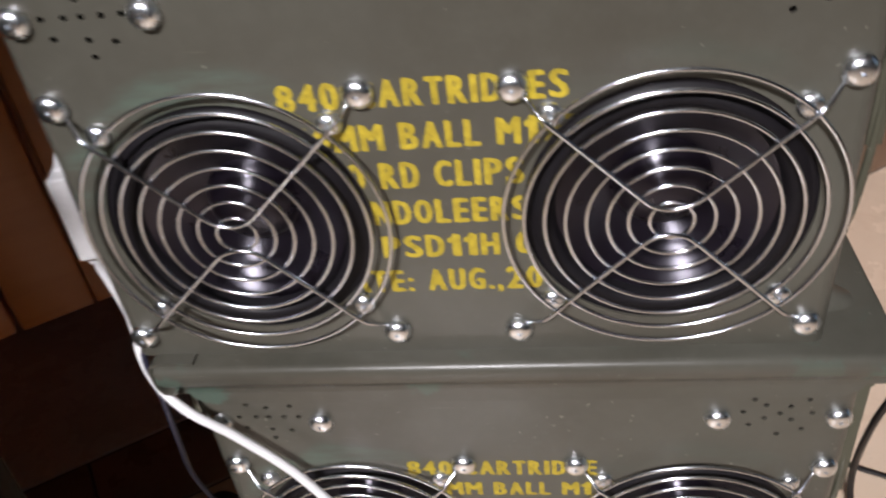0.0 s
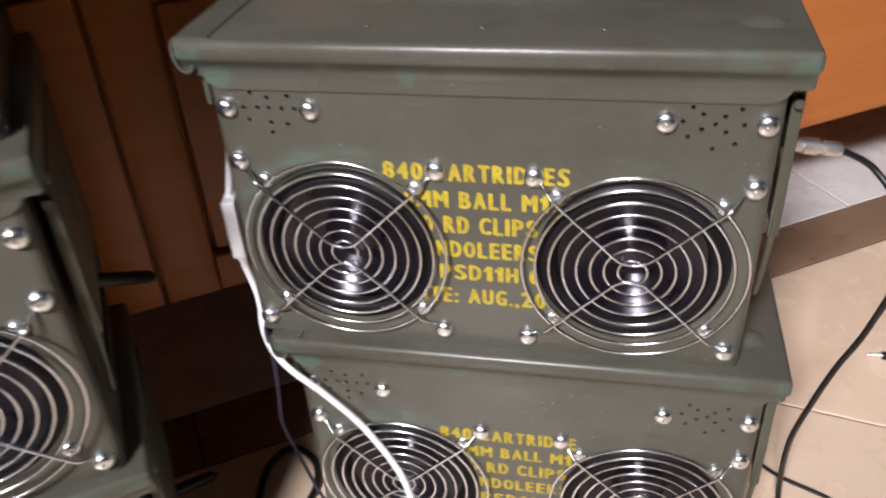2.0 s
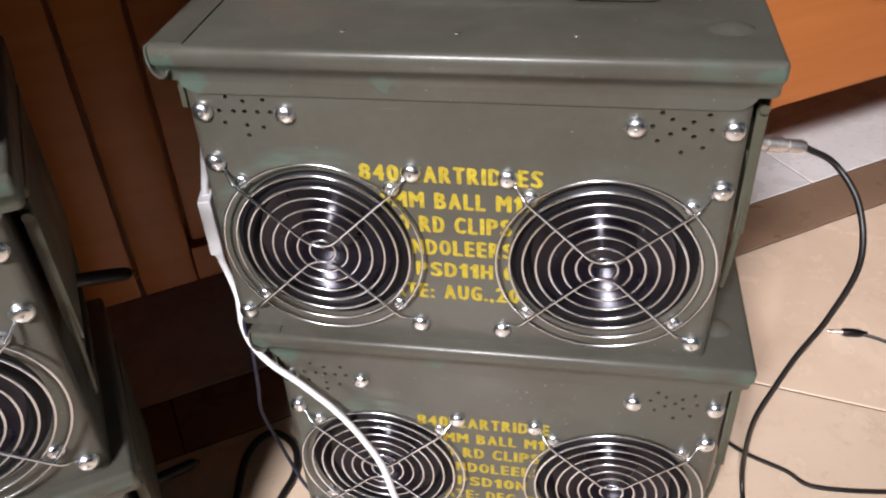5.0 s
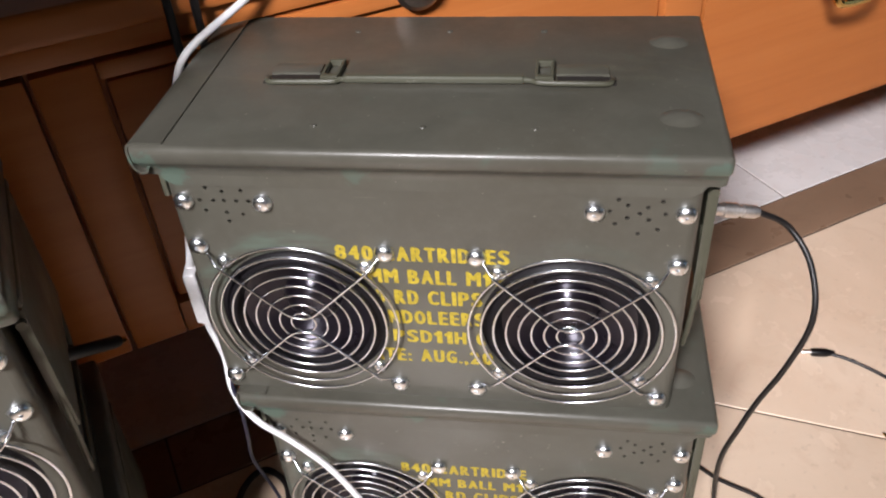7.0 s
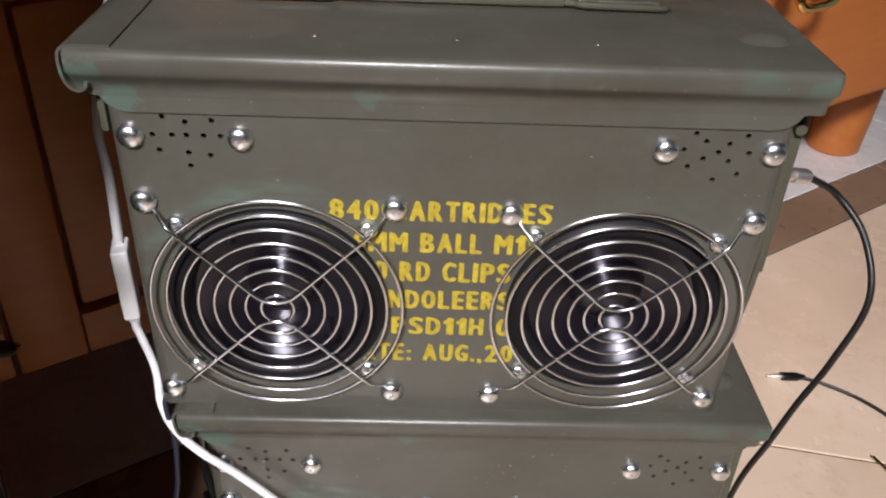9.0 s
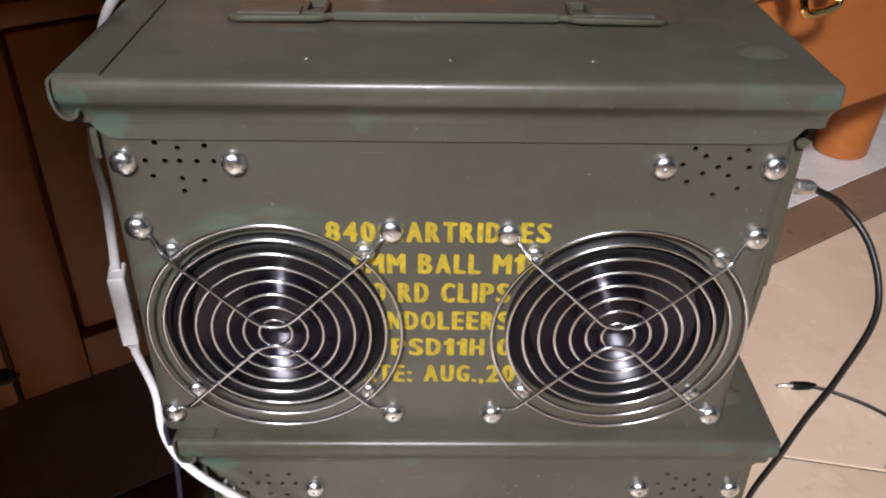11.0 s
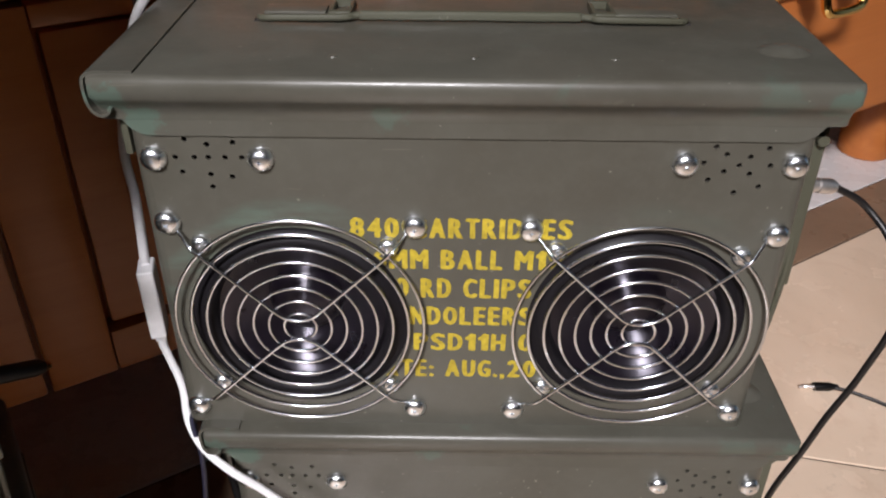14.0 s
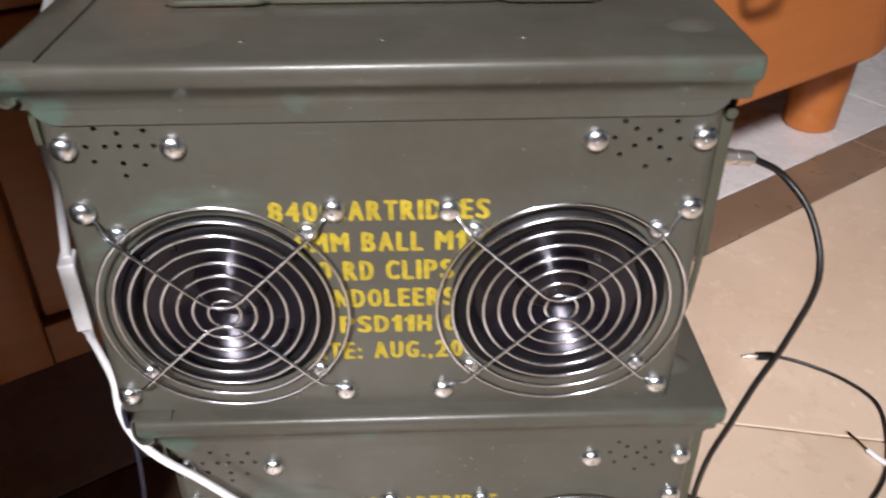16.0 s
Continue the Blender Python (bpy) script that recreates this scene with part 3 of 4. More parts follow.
def lid_mesh():
    if "lid" in _cache:
        return _cache["lid"]
    T = CAN_H
    half = [(0.004, T - 0.0210), (0.0004, T - 0.0212), (0.0003, T - 0.0195), (-0.0001, T - 0.0172), (-0.0014, T - 0.0152), (-0.0034, T - 0.0128), (-0.0056, T - 0.0110), (-0.0068, T - 0.0092), (-0.0070, T - 0.0048), (-0.0066, T - 0.0026), (-0.0054, T - 0.0009), (-0.0032, T)]
    prof = half + [(0.150 - y, z) for y, z in half[::-1]]
    bm = bmesh.new()
    rows = []
    for x, ins in ((-0.1530, 0.0030), (-0.1522, 0.0010), (-0.1500, 0.0), (0.1500, 0.0), (0.1520, 0.0008), (0.1530, 0.0026)):
        row = []
        for y, z in prof:
            yy = y + (ins if y < 0.075 else -ins)
            row.append(bm.verts.new((x, yy, min(z, T - ins) if z > T - 0.01 else z + ins * 0.5)))
        rows.append(row)
    n = len(prof)
    for a, b in zip(rows, rows[1:]):
        for i in range(n):
            j = (i + 1) % n
            bm.faces.new((a[i], a[j], b[j], b[i]))
    bm.faces.new(rows[0])
    bm.faces.new(rows[-1][::-1])
    # dents and weld marks on the top
    for x, y in ((0.131, 0.030), (0.131, 0.117)):
        lathe(bm, [(0.0125, T - 0.0004), (0.0105, T + 0.0003), (0.0080, T + 0.0013), (0.0050, T + 0.0021), (0, T + 0.0024)], 24, pose(x, y, 0) @ Matrix.Diagonal((1, 0.8, 1, 1)))
    for x in (-0.058, 0.0, 0.058):
        for y in (0.018, 0.132):
            lathe(bm, [(0.0021, T - 0.0003), (0.0017, T + 0.0004), (0, T + 0.0006)], 10, pose(x, y, 0))
    # skirt plates over the body, front and back, with rounded lower corners
    out = [(-0.1455, T - 0.0165), (-0.1452, T - 0.0205)]
    out += [(-0.1325 - 0.012 * math.cos(radians(a)), T - 0.0165 - 0.012 * math.sin(radians(a))) for a in (25, 45, 65, 85)]
    out += [(-x, z) for x, z in out[::-1]]
    for y in (PLATE_Y - 0.0014, PLATE_Y + 0.1502):
        pl = prism(out, [], 0.0012, Matrix.Translation((0, y, 0)) @ FRONT)
        tmp = bpy.data.meshes.new("tmp")
        pl.to_mesh(tmp)
        pl.free()
        bm.from_mesh(tmp)
        bpy.data.meshes.remove(tmp)
    _cache["lid"] = to_mesh(bm, "lid", M_OLIVE, True, 40)
    return _cache["lid"]


GLYPH_W = {"M": 1.3, "I": 0.36, "1": 0.70, " ": 0.5, ".": 0.34, ",": 0.34, ":": 0.34, "A": 1.12, "L": 0.84, "E": 0.86, "T": 0.95, "N": 1.02, "O": 1.02, "D": 1.02}


def glyph(ch):
    """One narrow block letter as a mesh, its outline between 0 and 1 across and up to the cap height."""
    bm = bmesh.new()
    if ch == "1":
        pts = [(0.45, 0), (1, 0), (1, 1), (0.55, 1), (0.40, 0.86), (0, 0.80), (0, 0.64), (0.45, 0.66)]
        bm.faces.new([bm.verts.new((x, y, 0)) for x, y in pts])
        return bm
    cu = bpy.data.curves.new("letter", "FONT")
    cu.body, cu.size, cu.offset, cu.resolution_u = ch, 1.0, 0.0, 3
    tmp = bpy.data.objects.new("letter", cu)
    scene.collection.objects.link(tmp)
    dg = bpy.context.evaluated_depsgraph_get()
    me = bpy.data.meshes.new_from_object(tmp.evaluated_get(dg))
    bpy.data.objects.remove(tmp)
    bpy.data.curves.remove(cu)
    bm.from_mesh(me)
    bpy.data.meshes.remove(me)
    xs = [v.co.x for v in bm.verts]
    ys = [v.co.y for v in bm.verts]
    lo, hi = (min(ys), max(ys)) if ch not in ".,:" else (0.0, 0.729)
    for v in bm.verts:
        v.co.x = (v.co.x - min(xs)) / (max(xs) - min(xs))
        v.co.y = (v.co.y - lo) / (hi - lo)
    return bm


def stencil_line(text, z0, z1, x0, x1):
    """A line of stencilled text as paint on the plate, cut where the openings are."""
    total = sum(GLYPH_W.get(ch, 1.0) + 0.2 for ch in text) - 0.2
    unit, at = (x1 - x0) / total, x0
    bm = bmesh.new()
    for ch in text:
        w = GLYPH_W.get(ch, 1.0)
        if ch != " ":
            one = glyph(ch)
            for v in one.verts:
                v.co = Vector((at + 0.0006 + v.co.x * (w * unit - 0.0012), PLATE_Y - 0.00025, z0 + v.co.y * (z1 - z0)))
            tmp = bpy.data.meshes.new("tmp")
            one.to_mesh(tmp)
            one.free()
            bm.from_mesh(tmp)
            bpy.data.meshes.remove(tmp)
        at += (w + 0.2) * unit
    base = bm.verts[:] + bm.edges[:] + bm.faces[:]
    for dx, dz, dy in ((-0.0007, 0.0, 0.00004), (0.0007, 0.0, 0.00008), (-0.0004, 0.00035, 0.00012), (0.0004, -0.00035, 0.00016)):
        got = bmesh.ops.duplicate(bm, geom=base)
        bmesh.ops.translate(bm, verts=[g for g in got["geom"] if isinstance(g, bmesh.types.BMVert)], vec=(dx, dy, dz))
    for cx in (-SPK_X, SPK_X):
        c, r, n = Vector((cx, 0, SPK_Z)), SPK_R + 0.0006, 40
        for i in range(n):
            ang = 2 * math.pi * i / n
            d = Vector((math.cos(ang), 0, math.sin(ang)))
            near = [f for f in bm.faces if max((v.co - c).dot(d) for v in f.verts) > r * 0.999 > min((v.co - c).dot(d) for v in f.verts) and min((Vector((v.co.x, 0, v.co.z)) - c).length for v in f.verts) < r * 1.05]
            geom = list({g for f in near for g in (f, *f.edges, *f.verts)})
            if geom:
                bmesh.ops.bisect_plane(bm, geom=geom, plane_co=c + d * r, plane_no=d)
        gone = [f for f in bm.faces if (lambda q: (Vector((q.x, 0, q.z)) - c).length < r)(f.calc_center_median())]
        bmesh.ops.delete(bm, geom=gone, context="FACES")
    bm.normal_update()
    bmesh.ops.reverse_faces(bm, faces=[f for f in bm.faces if f.normal.y > 0])
    me = bpy.data.meshes.new("stencil_line")
    bm.to_mesh(me)
    bm.free()
    me.materials.append(M_YELLOW)
    return me


LINES_A = [("840 CARTRIDGES", 0.1132, 0.1230, -0.0533, 0.0451), ("5.56MM BALL M193", 0.0966, 0.1066, -0.0625, 0.0495), ("10 RD CLIPS", 0.0806, 0.0910, -0.0398, 0.0290),
           ("BANDOLEERS", 0.0648, 0.0749, -0.0434, 0.0303), ("PSD11H 0", 0.0492, 0.0590, -0.0258, 0.0314), ("DATE: AUG.,20", 0.0325, 0.0427, -0.0485, 0.0339)]
LINES_B = [("840 CARTRIDGE", 0.1106, 0.1201, -0.052, 0.036), ("5.56MM BALL M193", 0.0956, 0.1046, -0.060, 0.048), ("10 RD CLIPS", 0.0806, 0.0901, -0.040, 0.031),
           ("BANDOLEERS", 0.0654, 0.0746, -0.044, 0.033), ("PSD10N", 0.0502, 0.0594, -0.0265, 0.022), ("DATE: DEC.,20", 0.0350, 0.0442, -0.044, 0.036)]


def build_can(m, label, lines, seed, top_screws=(-0.134, -0.089, 0.089, 0.135), top_z=0.1515):
    rnd = random.Random(seed)
    can = empty("speaker_can", m, label, "speaker", "speaker cans")
    part("body", body_mesh(), None, can)
    lid = part("lid", lid_mesh(), None, can)
    T = CAN_H
    # carrying handle: folded grip, wire loops and clips
    bm = bmesh.new()
    box(bm, -0.052, 0.050, 0.0622, 0.0676, T + 0.0006, T + 0.0050, 0.0021, 3)
    handle = part("handle", bm, M_OLIVE_HW, lid, "olive folded-sheet carrying handle")
    for s in (-1, 1):
        pth = smooth_path([(s * 0.046, 0.0650, T + 0.0028), (s * 0.054, 0.0635, T + 0.0027), (s * 0.060, 0.0612, T + 0.0026), (s * 0.088, 0.0608, T + 0.0024), (s * 0.0945, 0.0618, T + 0.0020), (s * 0.0970, 0.0650, T + 0.0014), (s * 0.0975, 0.0715, T - 0.0008)], 6)
        part("handle_loop", tubed(pth, 0.0016, 10), M_OLIVE_HW, lid)
        bm = bmesh.new()
        x = s * 0.0605
        box(bm, x - 0.0052, x + 0.0052, 0.0640, 0.0680, T + 0.0002, T + 0.0046, 0.0012)
        box(bm, x - 0.0052, x - 0.0034, 0.0678, 0.0860, T + 0.0002, T + 0.0038, 0.0006)
        box(bm, x + 0.0034, x + 0.0052, 0.0678, 0.0860, T + 0.0002, T + 0.0038, 0.0006)
        box(bm, x - 0.0052, x + 0.0052, 0.0845, 0.0872, T + 0.0002, T + 0.0040, 0.0006)
        part("handle_clip", bm, M_OLIVE_HW, lid)
    # The lid has no cut here: flat dark plates paint the slots' shade.
    for s in (-1, 1):
        bm = bmesh.new()
        box(bm, s * 0.0955 - 0.0040, s * 0.0955 + 0.0040, 0.0632, 0.0725, T - 0.001, T + 0.0005, 0.0002)
        box(bm, s * 0.0800 - 0.0125, s * 0.0800 + 0.0125, 0.0632, 0.0735, T - 0.001, T + 0.0004, 0.0002)
        part("handle_slot", bm, M_DARK, lid, "dark plate standing in for the shaded slot under the handle's wire")
        bm = bmesh.new()
        box(bm, s * 0.0820 - 0.0150, s * 0.0820 + 0.0140, 0.0738, 0.0860, T - 0.0008, T + 0.0014, 0.0009)
        part("handle_strap", bm, M_OLIVE, lid)
    # hinge at the closed end: overlapping leaf, rolled bead and hanging leaf
    bm = bmesh.new()
    curl = smooth_path([(-0.1340, 0, T + 0.0003), (-0.1420, 0, T + 0.0003), (-0.1500, 0, T + 0.0002), (-0.1535, 0, T - 0.0012), (-0.1548, 0, T - 0.0045), (-0.1547, 0, T - 0.0110), (-0.1532, 0, T - 0.0158), (-0.1500, 0, T - 0.0182), (-0.1468, 0, T - 0.0170), (-0.1458, 0, T - 0.0148)], 4)
    rows = []
    for i, q in enumerate(curl):
        d = (curl[min(i + 1, len(curl) - 1)] - curl[max(i - 1, 0)]).normalized()
        off = Vector((-d.z, 0, d.x)) * 0.00065
        rows.append([bm.verts.new(q + s * off + Vector((0, y, 0))) for s, y in ((1, -0.0036), (1, 0.1536), (-1, 0.1536), (-1, -0.0036))])
    for ra, rb in zip(rows, rows[1:]):
        for i in range(4):
            bm.faces.new((ra[i], ra[(i + 1) % 4], rb[(i + 1) % 4], rb[i]))
    bm.faces.new(rows[0])
    bm.faces.new(rows[-1][::-1])
    hinge = part("hinge", bm, M_OLIVE, can, "rolled sheet-metal hinge")
    part("hinge_leaf", boxed(-0.1472, -0.1440, 0.0060, 0.1440, 0.1505, T - 0.0190, bevel=0.0008), M_OLIVE_HW, hinge)
    # latch at the other end
    latch = part("latch", boxed(0.1503, 0.1526, 0.0186, 0.1294, 0.0790, 0.1638, bevel=0.0010), M_OLIVE_HW, can, "olive sheet-metal latch")
    for y in (0.0160, 0.1296):
        part("latch_flange", boxed(0.1470, 0.1528, y, y + 0.0024, 0.0800, 0.1638, bevel=0.0009), M_OLIVE_HW, latch)
    part("latch_hook", boxed(0.1470, 0.1540, 0.0165, 0.1315, 0.1640, 0.1710, bevel=0.0025, segments=3), M_OLIVE_HW, latch)
    part("bail", tubed(smooth_path([(0.1480, 0.0205, 0.130), (0.1500, 0.0170, 0.100), (0.1490, 0.0165, 0.070), (0.1475, 0.0190, 0.046), (0.1470, 0.0300, 0.0395), (0.1470, 0.1180, 0.0395), (0.1475, 0.1290, 0.046), (0.1490, 0.1315, 0.070), (0.1500, 0.1310, 0.100), (0.1480, 0.1275, 0.130)], 5), 0.0017, 8), M_OLIVE_HW, latch)
    part("bracket", boxed(0.1428, 0.1468, 0.040, 0.110, 0.112, 0.132, bevel=0.001), M_OLIVE_HW, latch)
    part("pin", tubed([(0.1498, 0.0125, 0.157), (0.1498, 0.1355, 0.157)], 0.0026, 10), M_OLIVE_HW, latch)
    # loudspeakers and their wire guards
    turn = pose(0, 0, 0, 90, 0, 0)
    for sx in (-1, 1):
        base, sur, cone, cap = speaker_meshes()
        spk = part("speaker", base, None, can, "black loudspeaker behind the opening", m=pose(sx * SPK_X, 0, SPK_Z))
        part("surround", sur, None, spk)
        part("cone", cone, None, spk)
        part("dust_cap", cap, None, spk)
        guard = part("grille_guard", guard_mesh(sx), None, can, "chromed wire fan guard", m=pose(sx * SPK_X, 0, SPK_Z))
        for r in RINGS:
            part("ring", ring_mesh(r), None, guard, m=pose(0.0006, -0.0045, 0.0010 if sx < 0 else 0.0) @ Matrix.Diagonal((1.006 if sx < 0 else 1.024, 1, 1.0 if sx < 0 else 0.992, 1)))
        for dx in (-1, 1):
            for dz in (-1, 1):
                fx, fz = FEET[sx, dx, dz]
                px, pz = PLATE[sx, dx, dz]
                part("screw", screw_mesh(0.0057, 0.0042), None, can, "domed zinc-plated cross-head screw", m=pose(sx * SPK_X + dx * 0.0543 + fx, 0.0014, SPK_Z + dz * 0.0540 + fz) @ turn @ pose(0, 0, 0, 0, 0, rnd.uniform(0, 90)))
                part("screw", screw_mesh(0.0047, 0.0036), None, can, "domed zinc-plated cross-head screw", m=pose(sx * SPK_X + dx * 0.0415 + px, PLATE_Y, SPK_Z + dz * 0.0405 + 0.0032 + pz) @ turn @ pose(0, 0, 0, 0, 0, rnd.uniform(0, 90)))
    for x in top_screws:
        part("screw", screw_mesh(0.0056, 0.0042), None, can, "domed zinc-plated cross-head screw", m=pose(x, PLATE_Y - 0.0005, top_z) @ turn @ pose(0, 0, 0, 0, 0, rnd.uniform(0, 90)))
    # Dark sheets added behind the small holes so that they look black.
    part("tweeter_plate", boxed(-0.128, -0.094, 0.0055, 0.0095, 0.134, 0.168), M_DARK, can)
    part("tweeter_plate", boxed(0.094, 0.129, 0.0055, 0.0095, 0.134, 0.168), M_DARK, can)
    for line in lines:
        part("stencil_line", stencil_line(*line), M_YELLOW, can, "yellow stencilled lettering", smooth=False)
    return can


TOP_CAN = pose(0, 0, CAN_H)
LOW_CAN = pose(0.0185, -0.001, 0.0, 0, 0, 0.0)
build_can(TOP_CAN, "olive-green steel ammunition can with two guarded speakers, stacked on another", LINES_A, 3)
build_can(LOW_CAN, "olive-green steel ammunition can with two guarded speakers, standing on floor", LINES_B, 5, (-0.134, -0.0870, 0.0865, 0.1355), 0.1490)
LEFT_Z = 0.985
LEFT = [(-0.2934, -0.1927, 0.0, 32.8), (-0.2934, -0.1927, CAN_H * LEFT_Z, 32.8), (-0.2960, -0.1830, 2 * CAN_H * LEFT_Z, 33.5)]
first = build_can(pose(LEFT[1][0], LEFT[1][1], LEFT[1][2], 0, 0, LEFT[1][3]) @ Matrix.Diagonal((1, 1, LEFT_Z, 1)), "olive-green steel speaker can in the middle of a stack of three", LINES_B, 7)
for (x, y, z, a), lab in ((LEFT[0], "olive-green steel speaker can at the foot of a stack"), (LEFT[2], "dark grey painted steel speaker can on top of a stack")):
    other = tagged(copy_thing(first, pose(x, y, z, 0, 0, a)), lab)
    if z > CAN_H:
        for o in other.children_recursive:
            if o.data.materials[0] == M_OLIVE:
                o.data = o.data.copy()
                o.data.materials[0] = M_GREY

# ---- plugs and cables ----
def thing(name, data, material, label, category):
    return tagged(part(name, data, material, None), label, category)


# unplugged jacks that stick out of the other stack
for z in (0.0, CAN_H * LEFT_Z):
    lm = pose(LEFT[0][0], LEFT[0][1], z, 0, 0, LEFT[0][3])
    a, b = lm @ Vector((0.1435, 0.101, 0.056)), lm @ Vector((0.179, 0.130, 0.029))
    d = (b - a).normalized()
    jm = Matrix.Translation(a) @ d.to_track_quat("Z", "Y").to_matrix().to_4x4()
    L = (b - a).length
    bm = bmesh.new()
    lathe(bm, [(0, 0), (0.0040, 0), (0.0043, 0.002), (0.0043, L - 0.010), (0.0037, L - 0.006), (0, L - 0.006)], 20, jm)
    jack = thing("jack_plug", bm, M_RUBBER, "black jack plug with a brass tip in the can's side", "plug")
    bm = bmesh.new()
    lathe(bm, [(0, L - 0.0065), (0.0022, L - 0.0065), (0.0022, L - 0.0012), (0.0014, L), (0, L)], 14, jm)
    part("tip", bm, M_BRASS, jack, "bare brass tip")

# signal cable from the can's side to the floor
route = [(0.1878, 0.0669, 0.2967), (0.207, 0.0690, 0.2850), (0.2205, 0.0540, 0.268), (0.2240, 0.0370, 0.240), (0.2160, 0.0365, 0.1975), (0.2045, 0.0353, 0.1667), (0.1968, 0.0357, 0.1370), (0.1930, 0.0470, 0.0900), (0.1985, 0.0640, 0.0300), (0.2005, 0.0557, 0.0045), (0.2007, 0.0274, 0.0036), (0.205, -0.05, 0.0036), (0.26, -0.14, 0.0036), (0.42, -0.22, 0.0036)]
cable = thing("signal_cable", tubed(smooth_path(route, 8), 0.0019, 12), M_CABLE, "black cable from the upper can's side down onto floor", "cable")
bm = bmesh.new()
d = (Vector(route[0]) - Vector((0.1445, 0.060, 0.304))).normalized()
cm = Matrix.Translation((0.1445, 0.060, 0.304)) @ d.to_track_quat("Z", "Y").to_matrix().to_4x4()
lathe(bm, [(0, 0), (0.0055, 0), (0.0055, 0.006), (0.0038, 0.007), (0.0038, 0.022), (0.0047, 0.0225), (0.0047, 0.031), (0.0034, 0.0315), (0.0034, 0.034), (0.0041, 0.0345), (0.0041, 0.042), (0.0030, 0.0445), (0, 0.0445)], 20, cm)
part("connector", bm, M_NICKEL, cable, "nickel-plated connector")

# thin audio lead with its plug
lead = thing("audio_lead", tubed(smooth_path([(0.326, 0.243, 0.0042), (0.345, 0.236, 0.0035), (0.372, 0.217, 0.0026), (0.390, 0.190, 0.0026), (0.388, 0.161, 0.0026), (0.368, 0.115, 0.0026), (0.344, 0.086, 0.0026), (0.32, 0.07, 0.0026), (0.257, 0.066, 0.0026), (0.236, 0.079, 0.0026), (0.203, 0.096, 0.0026), (0.186, 0.120, 0.0026), (0.16, 0.20, 0.0026)], 8), 0.0016, 10), M_CABLE, "thin black audio lead lying on tiles", "cable")
pm = Matrix.Translation((0.298, 0.2435, 0.0042)) @ Vector((1, 0, 0)).to_track_quat("Z", "Y").to_matrix().to_4x4()
bm = bmesh.new()
lathe(bm, [(0, 0.013), (0.0036, 0.013), (0.004, 0.016), (0.004, 0.026), (0.0026, 0.031), (0.0021, 0.034), (0, 0.034)], 18, pm)
part("plug_body", bm, M_RUBBER, lead)
bm = bmesh.new()
lathe(bm, [(0, 0), (0.0012, 0.0004), (0.0018, 0.0025), (0.0014, 0.0038), (0.0018, 0.0045), (0.0018, 0.0132), (0, 0.0132)], 14, pm)
part("plug_tip", bm, M_NICKEL, lead, "bare metal plug tip")

# white wire with a bare brass end
wire = thing("bare_wire", tubed(smooth_path([(0.360, 0.131, 0.0035), (0.366, 0.120, 0.0035), (0.385, 0.098, 0.003), (0.42, 0.07, 0.003), (0.5, 0.05, 0.003)], 8), 0.0022, 10), M_WHITE, "white wire with a bare brass end", "cable")
part("bare_end", tubed([(0.352, 0.150, 0.0045), (0.356, 0.141, 0.0042), (0.360, 0.131, 0.0036)], 0.0010, 8), M_BRASS, wire)

# white USB lead with its in-line switch box, over the closed end and across the lower can
wpts = [(0.02, 0.46, 0.4235), (-0.02, 0.34, 0.435), (-0.085, 0.21, 0.428), (-0.128, 0.134, 0.402), (-0.158, 0.098, 0.383), (-0.1730, 0.098, 0.355), (-0.1810, 0.094, 0.325), (-0.1830, 0.088, 0.300), (-0.1775, 0.077, 0.2820), (-0.1670, 0.050, 0.2755), (-0.1575, 0.0245, 0.2710)]
wlow = [(-0.1565, 0.0230, 0.2230), (-0.1490, 0.0175, 0.2003), (-0.1460, 0.0091, 0.1825), (-0.1373, -0.0002, 0.1729), (-0.1225, -0.0090, 0.1660), (-0.1047, -0.0089, 0.1491), (-0.0807, -0.0113, 0.1243), (-0.0576, -0.0186, 0.0931), (-0.0471, -0.0261, 0.0648), (-0.0370, -0.0288, 0.0379), (-0.0200, -0.030, 0.0045), (0.0, -0.07, 0.0030), (0.05, -0.16, 0.0030)]
usb = thing("usb_lead", tubed(smooth_path(wpts, 8), 0.0025, 12), M_WHITE, "white lead with a flat in-line connector, hanging over cans", "cable")
part("lower_lead", tubed(smooth_path(wlow, 8), 0.0022, 12), M_WHITE, usb)
a, b = Vector(wpts[-1]), Vector(wlow[0])
bm = bmesh.new()
box(bm, -0.0080, 0.0080, -0.0040, 0.0040, -0.001, (b - a).length * 0.80, 0.0016, 3)
box(bm, -0.0036, 0.0036, -0.0027, 0.0027, (b - a).length * 0.79, (b - a).length * 0.90, 0.0012)
tube(bm, [(0, 0, (b - a).length * 0.85), (0, 0, (b - a).length + 0.001)], 0.0023, 12)
part("connector_box", bm, M_WHITE, usb, m=Matrix.Translation(a) @ (b - a).to_track_quat("Z", "X").to_matrix().to_4x4() @ pose(0, 0, 0, 0, 0, 20))

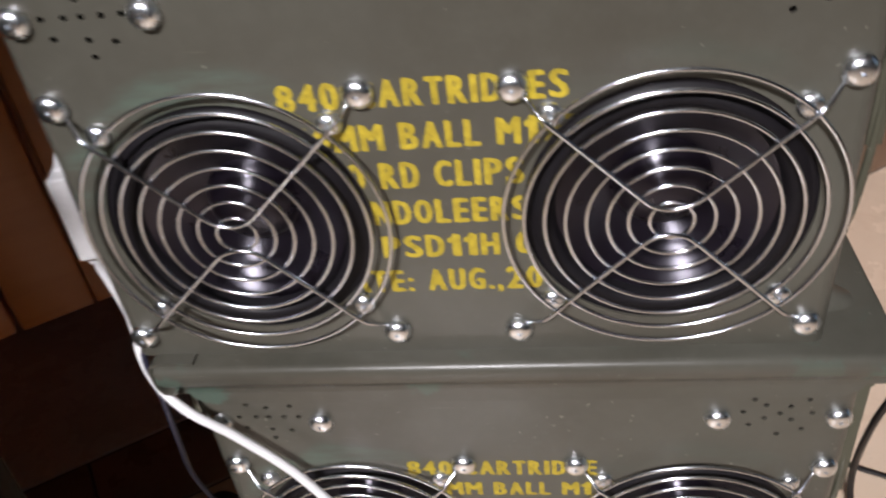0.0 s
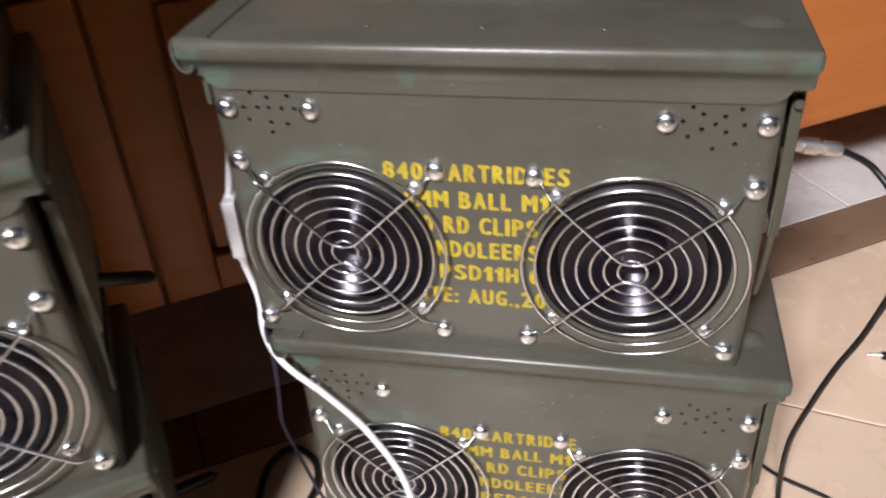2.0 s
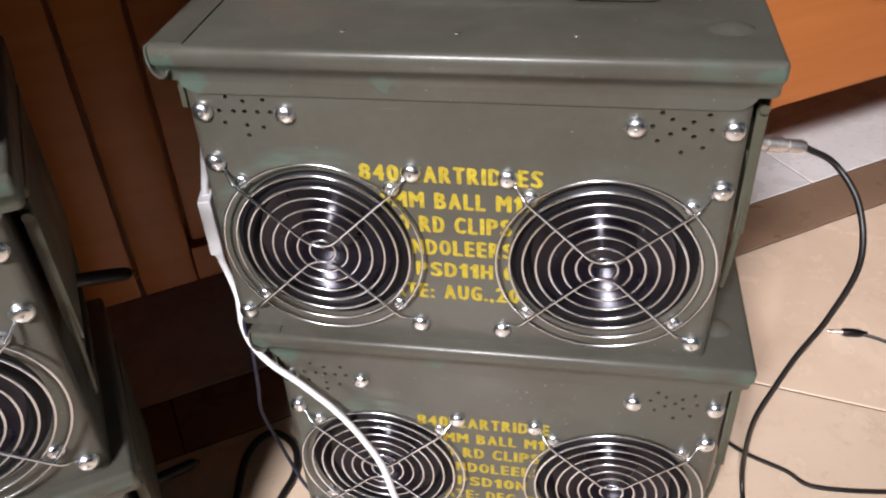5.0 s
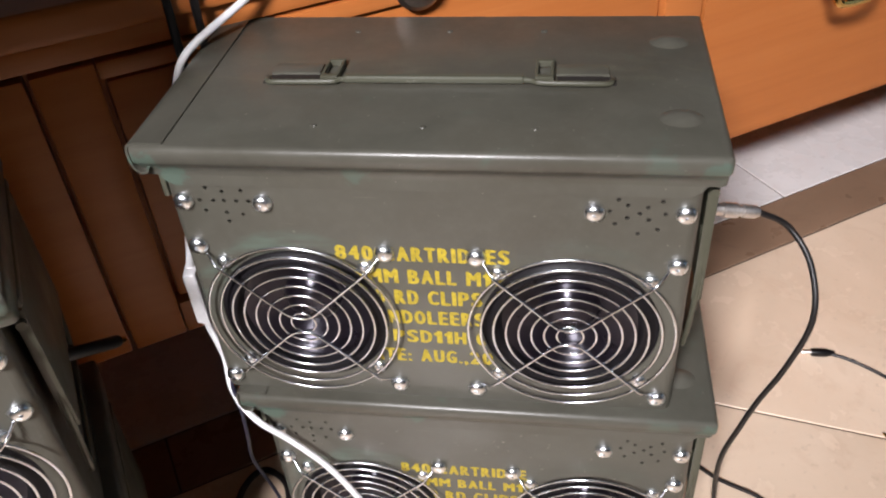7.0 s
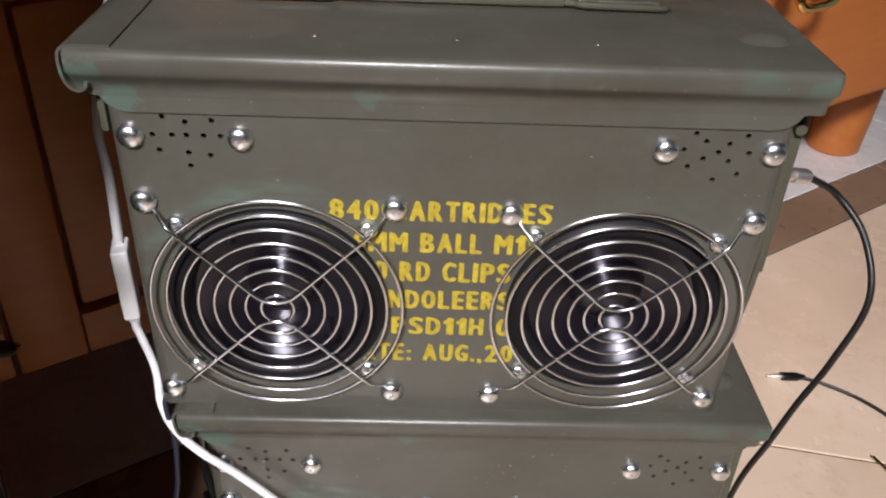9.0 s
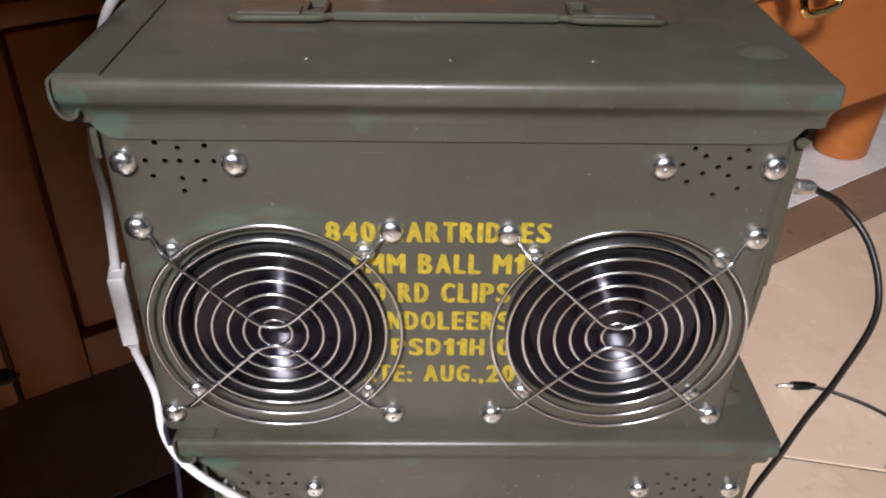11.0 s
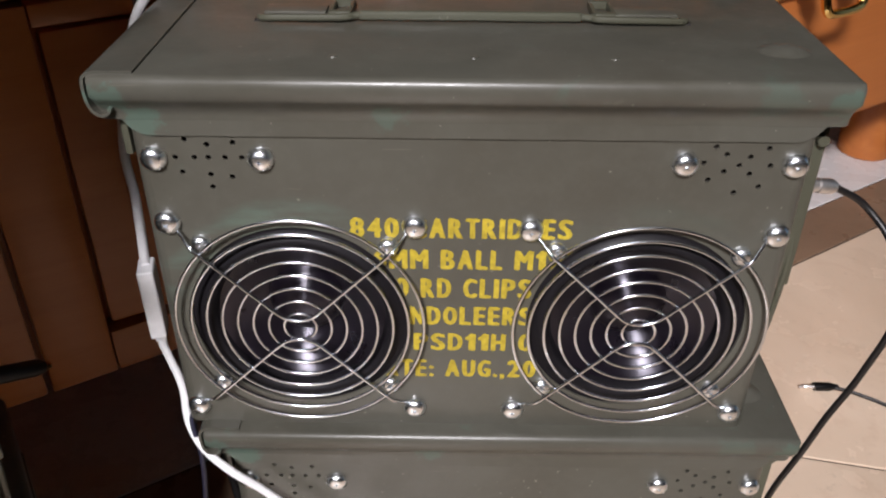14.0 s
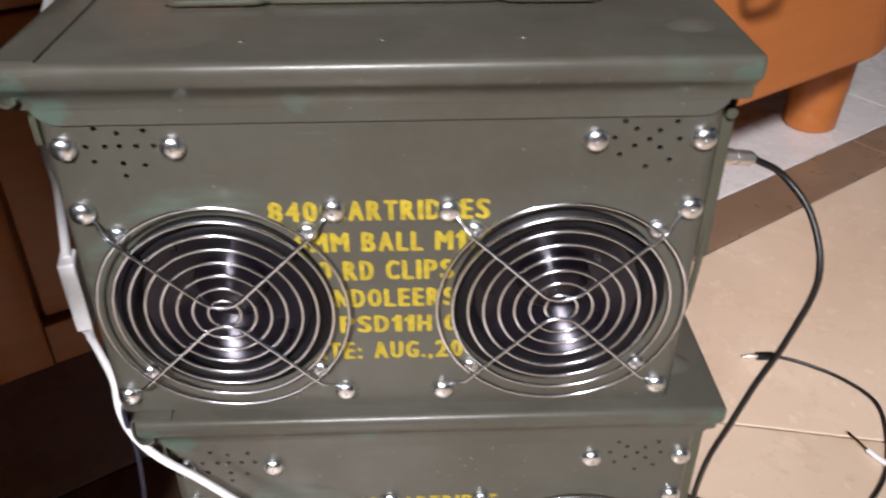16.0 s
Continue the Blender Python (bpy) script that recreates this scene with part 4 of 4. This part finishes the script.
# dark blue lead beside it and a black loop on the floor
thing("speaker_lead", tubed(smooth_path([(-0.1400, 0.012, 0.1935), (-0.1430, 0.006, 0.186), (-0.1400, 0.002, 0.165), (-0.1440, 0.006, 0.130), (-0.1540, 0.020, 0.085), (-0.1500, 0.028, 0.040), (-0.1360, 0.020, 0.012), (-0.1200, 0.008, 0.0035), (-0.09, -0.02, 0.003), (-0.06, -0.08, 0.003)], 8), 0.0014, 10), M_NAVY, "thin dark blue lead hanging beside the stack", "cable")
thing("power_cable", tubed(smooth_path([(-0.170, -0.10, 0.0036), (-0.178, -0.03, 0.0036), (-0.184, 0.006, 0.0036), (-0.189, 0.045, 0.0036), (-0.177, 0.068, 0.0036), (-0.155, 0.058, 0.0036), (-0.145, 0.034, 0.0036), (-0.149, 0.005, 0.0036), (-0.160, -0.05, 0.0036)], 8), 0.0028, 10), M_CABLE, "black cable lying in a loop on tiles", "cable")

# black cables over the chest's edge
for k, du in enumerate((0.0, 0.016)):
    p = [un(-0.080 + du, CH_N + y, z) for y, z in ((0.30, CH_Z1 + 0.0035), (0.10, CH_Z1 + 0.0035), (0.005, CH_Z1 + 0.004), (-0.012, CH_Z1 - 0.006), (-0.0125, 0.375), (-0.0125, 0.30), (-0.012, 0.20), (-0.02, 0.06), (-0.05, 0.004), (-0.02 + 0.03 * k, 0.004))]
    thing("mains_cable", tubed(smooth_path(p, 6), 0.0028, 10), M_CABLE, "black cord hanging over the cabinet's edge", "cable")

# ---- floor tiles ----
STRIP_N0, STRIP_N1 = 0.169, 0.236


def clip2(poly, a, b, c):
    """The part of a convex polygon where a*x + b*y <= c."""
    out = []
    for p, q in zip(poly, poly[1:] + poly[:1]):
        dp, dq = a * p[0] + b * p[1] - c, a * q[0] + b * q[1] - c
        if dp <= 0:
            out.append(p)
        if (dp < 0) != (dq < 0):
            t = dp / (dp - dq)
            out.append((p[0] + t * (q[0] - p[0]), p[1] + t * (q[1] - p[1])))
    return out


def tile(name, poly, material, gap=0.0011):
    """A slab with a small worn chamfer round its top."""
    clean = [p for i, p in enumerate(poly) if math.dist(p, poly[i - 1]) > 1e-4]
    if len(clean) < 3:
        return
    cx, cy = sum(p[0] for p in clean) / len(clean), sum(p[1] for p in clean) / len(clean)
    area = abs(sum(p[0] * q[1] - q[0] * p[1] for p, q in zip(clean, clean[1:] + clean[:1]))) / 2
    if area < 4e-4:
        return
    rows = []
    bm = bmesh.new()
    for inset, z in ((gap, -0.008), (gap, -0.0006), (gap + 0.0007, 0.0)):
        ring = clean
        for p, q in zip(clean, clean[1:] + clean[:1]):
            l = math.dist(p, q)
            a, b = (q[1] - p[1]) / l, -(q[0] - p[0]) / l
            if a * cx + b * cy > a * p[0] + b * p[1]:
                a, b = -a, -b
            ring = clip2(ring, a, b, a * p[0] + b * p[1] - inset)
        if len(ring) != len(clean):
            bm.free()
            return
        rows.append([bm.verts.new((x, y, z)) for x, y in ring])
    for lo, hi in zip(rows, rows[1:]):
        for i in range(len(lo)):
            j = (i + 1) % len(lo)
            bm.faces.new((lo[i], lo[j], hi[j], hi[i]))
    bm.faces.new(rows[-1])
    part(name, bm, material, floor, smooth=False)


S = 0.5
c45 = math.sqrt(0.5)
for i in range(-10, 10):
    for j in range(-10, 10):
        # diagonal squares in the room's frame
        a0, b0 = 0.085 + S * i, 0.216 + S * j
        sq = [((a + b) * c45, (b - a) * c45) for a, b in ((a0, b0), (a0 + S, b0), (a0 + S, b0 + S), (a0, b0 + S))]
        for a, b, c in ((0, 1, STRIP_N0), (0, -1, -ROOM_N0), (1, 0, ROOM_U1), (-1, 0, -ROOM_U0)):
            sq = clip2(sq, a, b, c) if len(sq) > 2 else []
        if len(sq) > 2:
            tile("beige_tile", sq, M_BEIGE)
u = ROOM_U0
while u < ROOM_U1 - 0.01:
    v = min(u + 0.52, ROOM_U1)
    tile("brown_border_tile", [(u, STRIP_N0), (v, STRIP_N0), (v, STRIP_N1), (u, STRIP_N1)], M_BROWN)
    u = v
u = 0.555 - 0.44 * 7
while u < ROOM_U1 - 0.01:
    v = min(u + 0.44, ROOM_U1)
    tile("white_tile", [(max(u, ROOM_U0), STRIP_N1), (v, STRIP_N1), (v, ROOM_N1), (max(u, ROOM_U0), ROOM_N1)], M_WHITE_TILE)
    u += 0.44
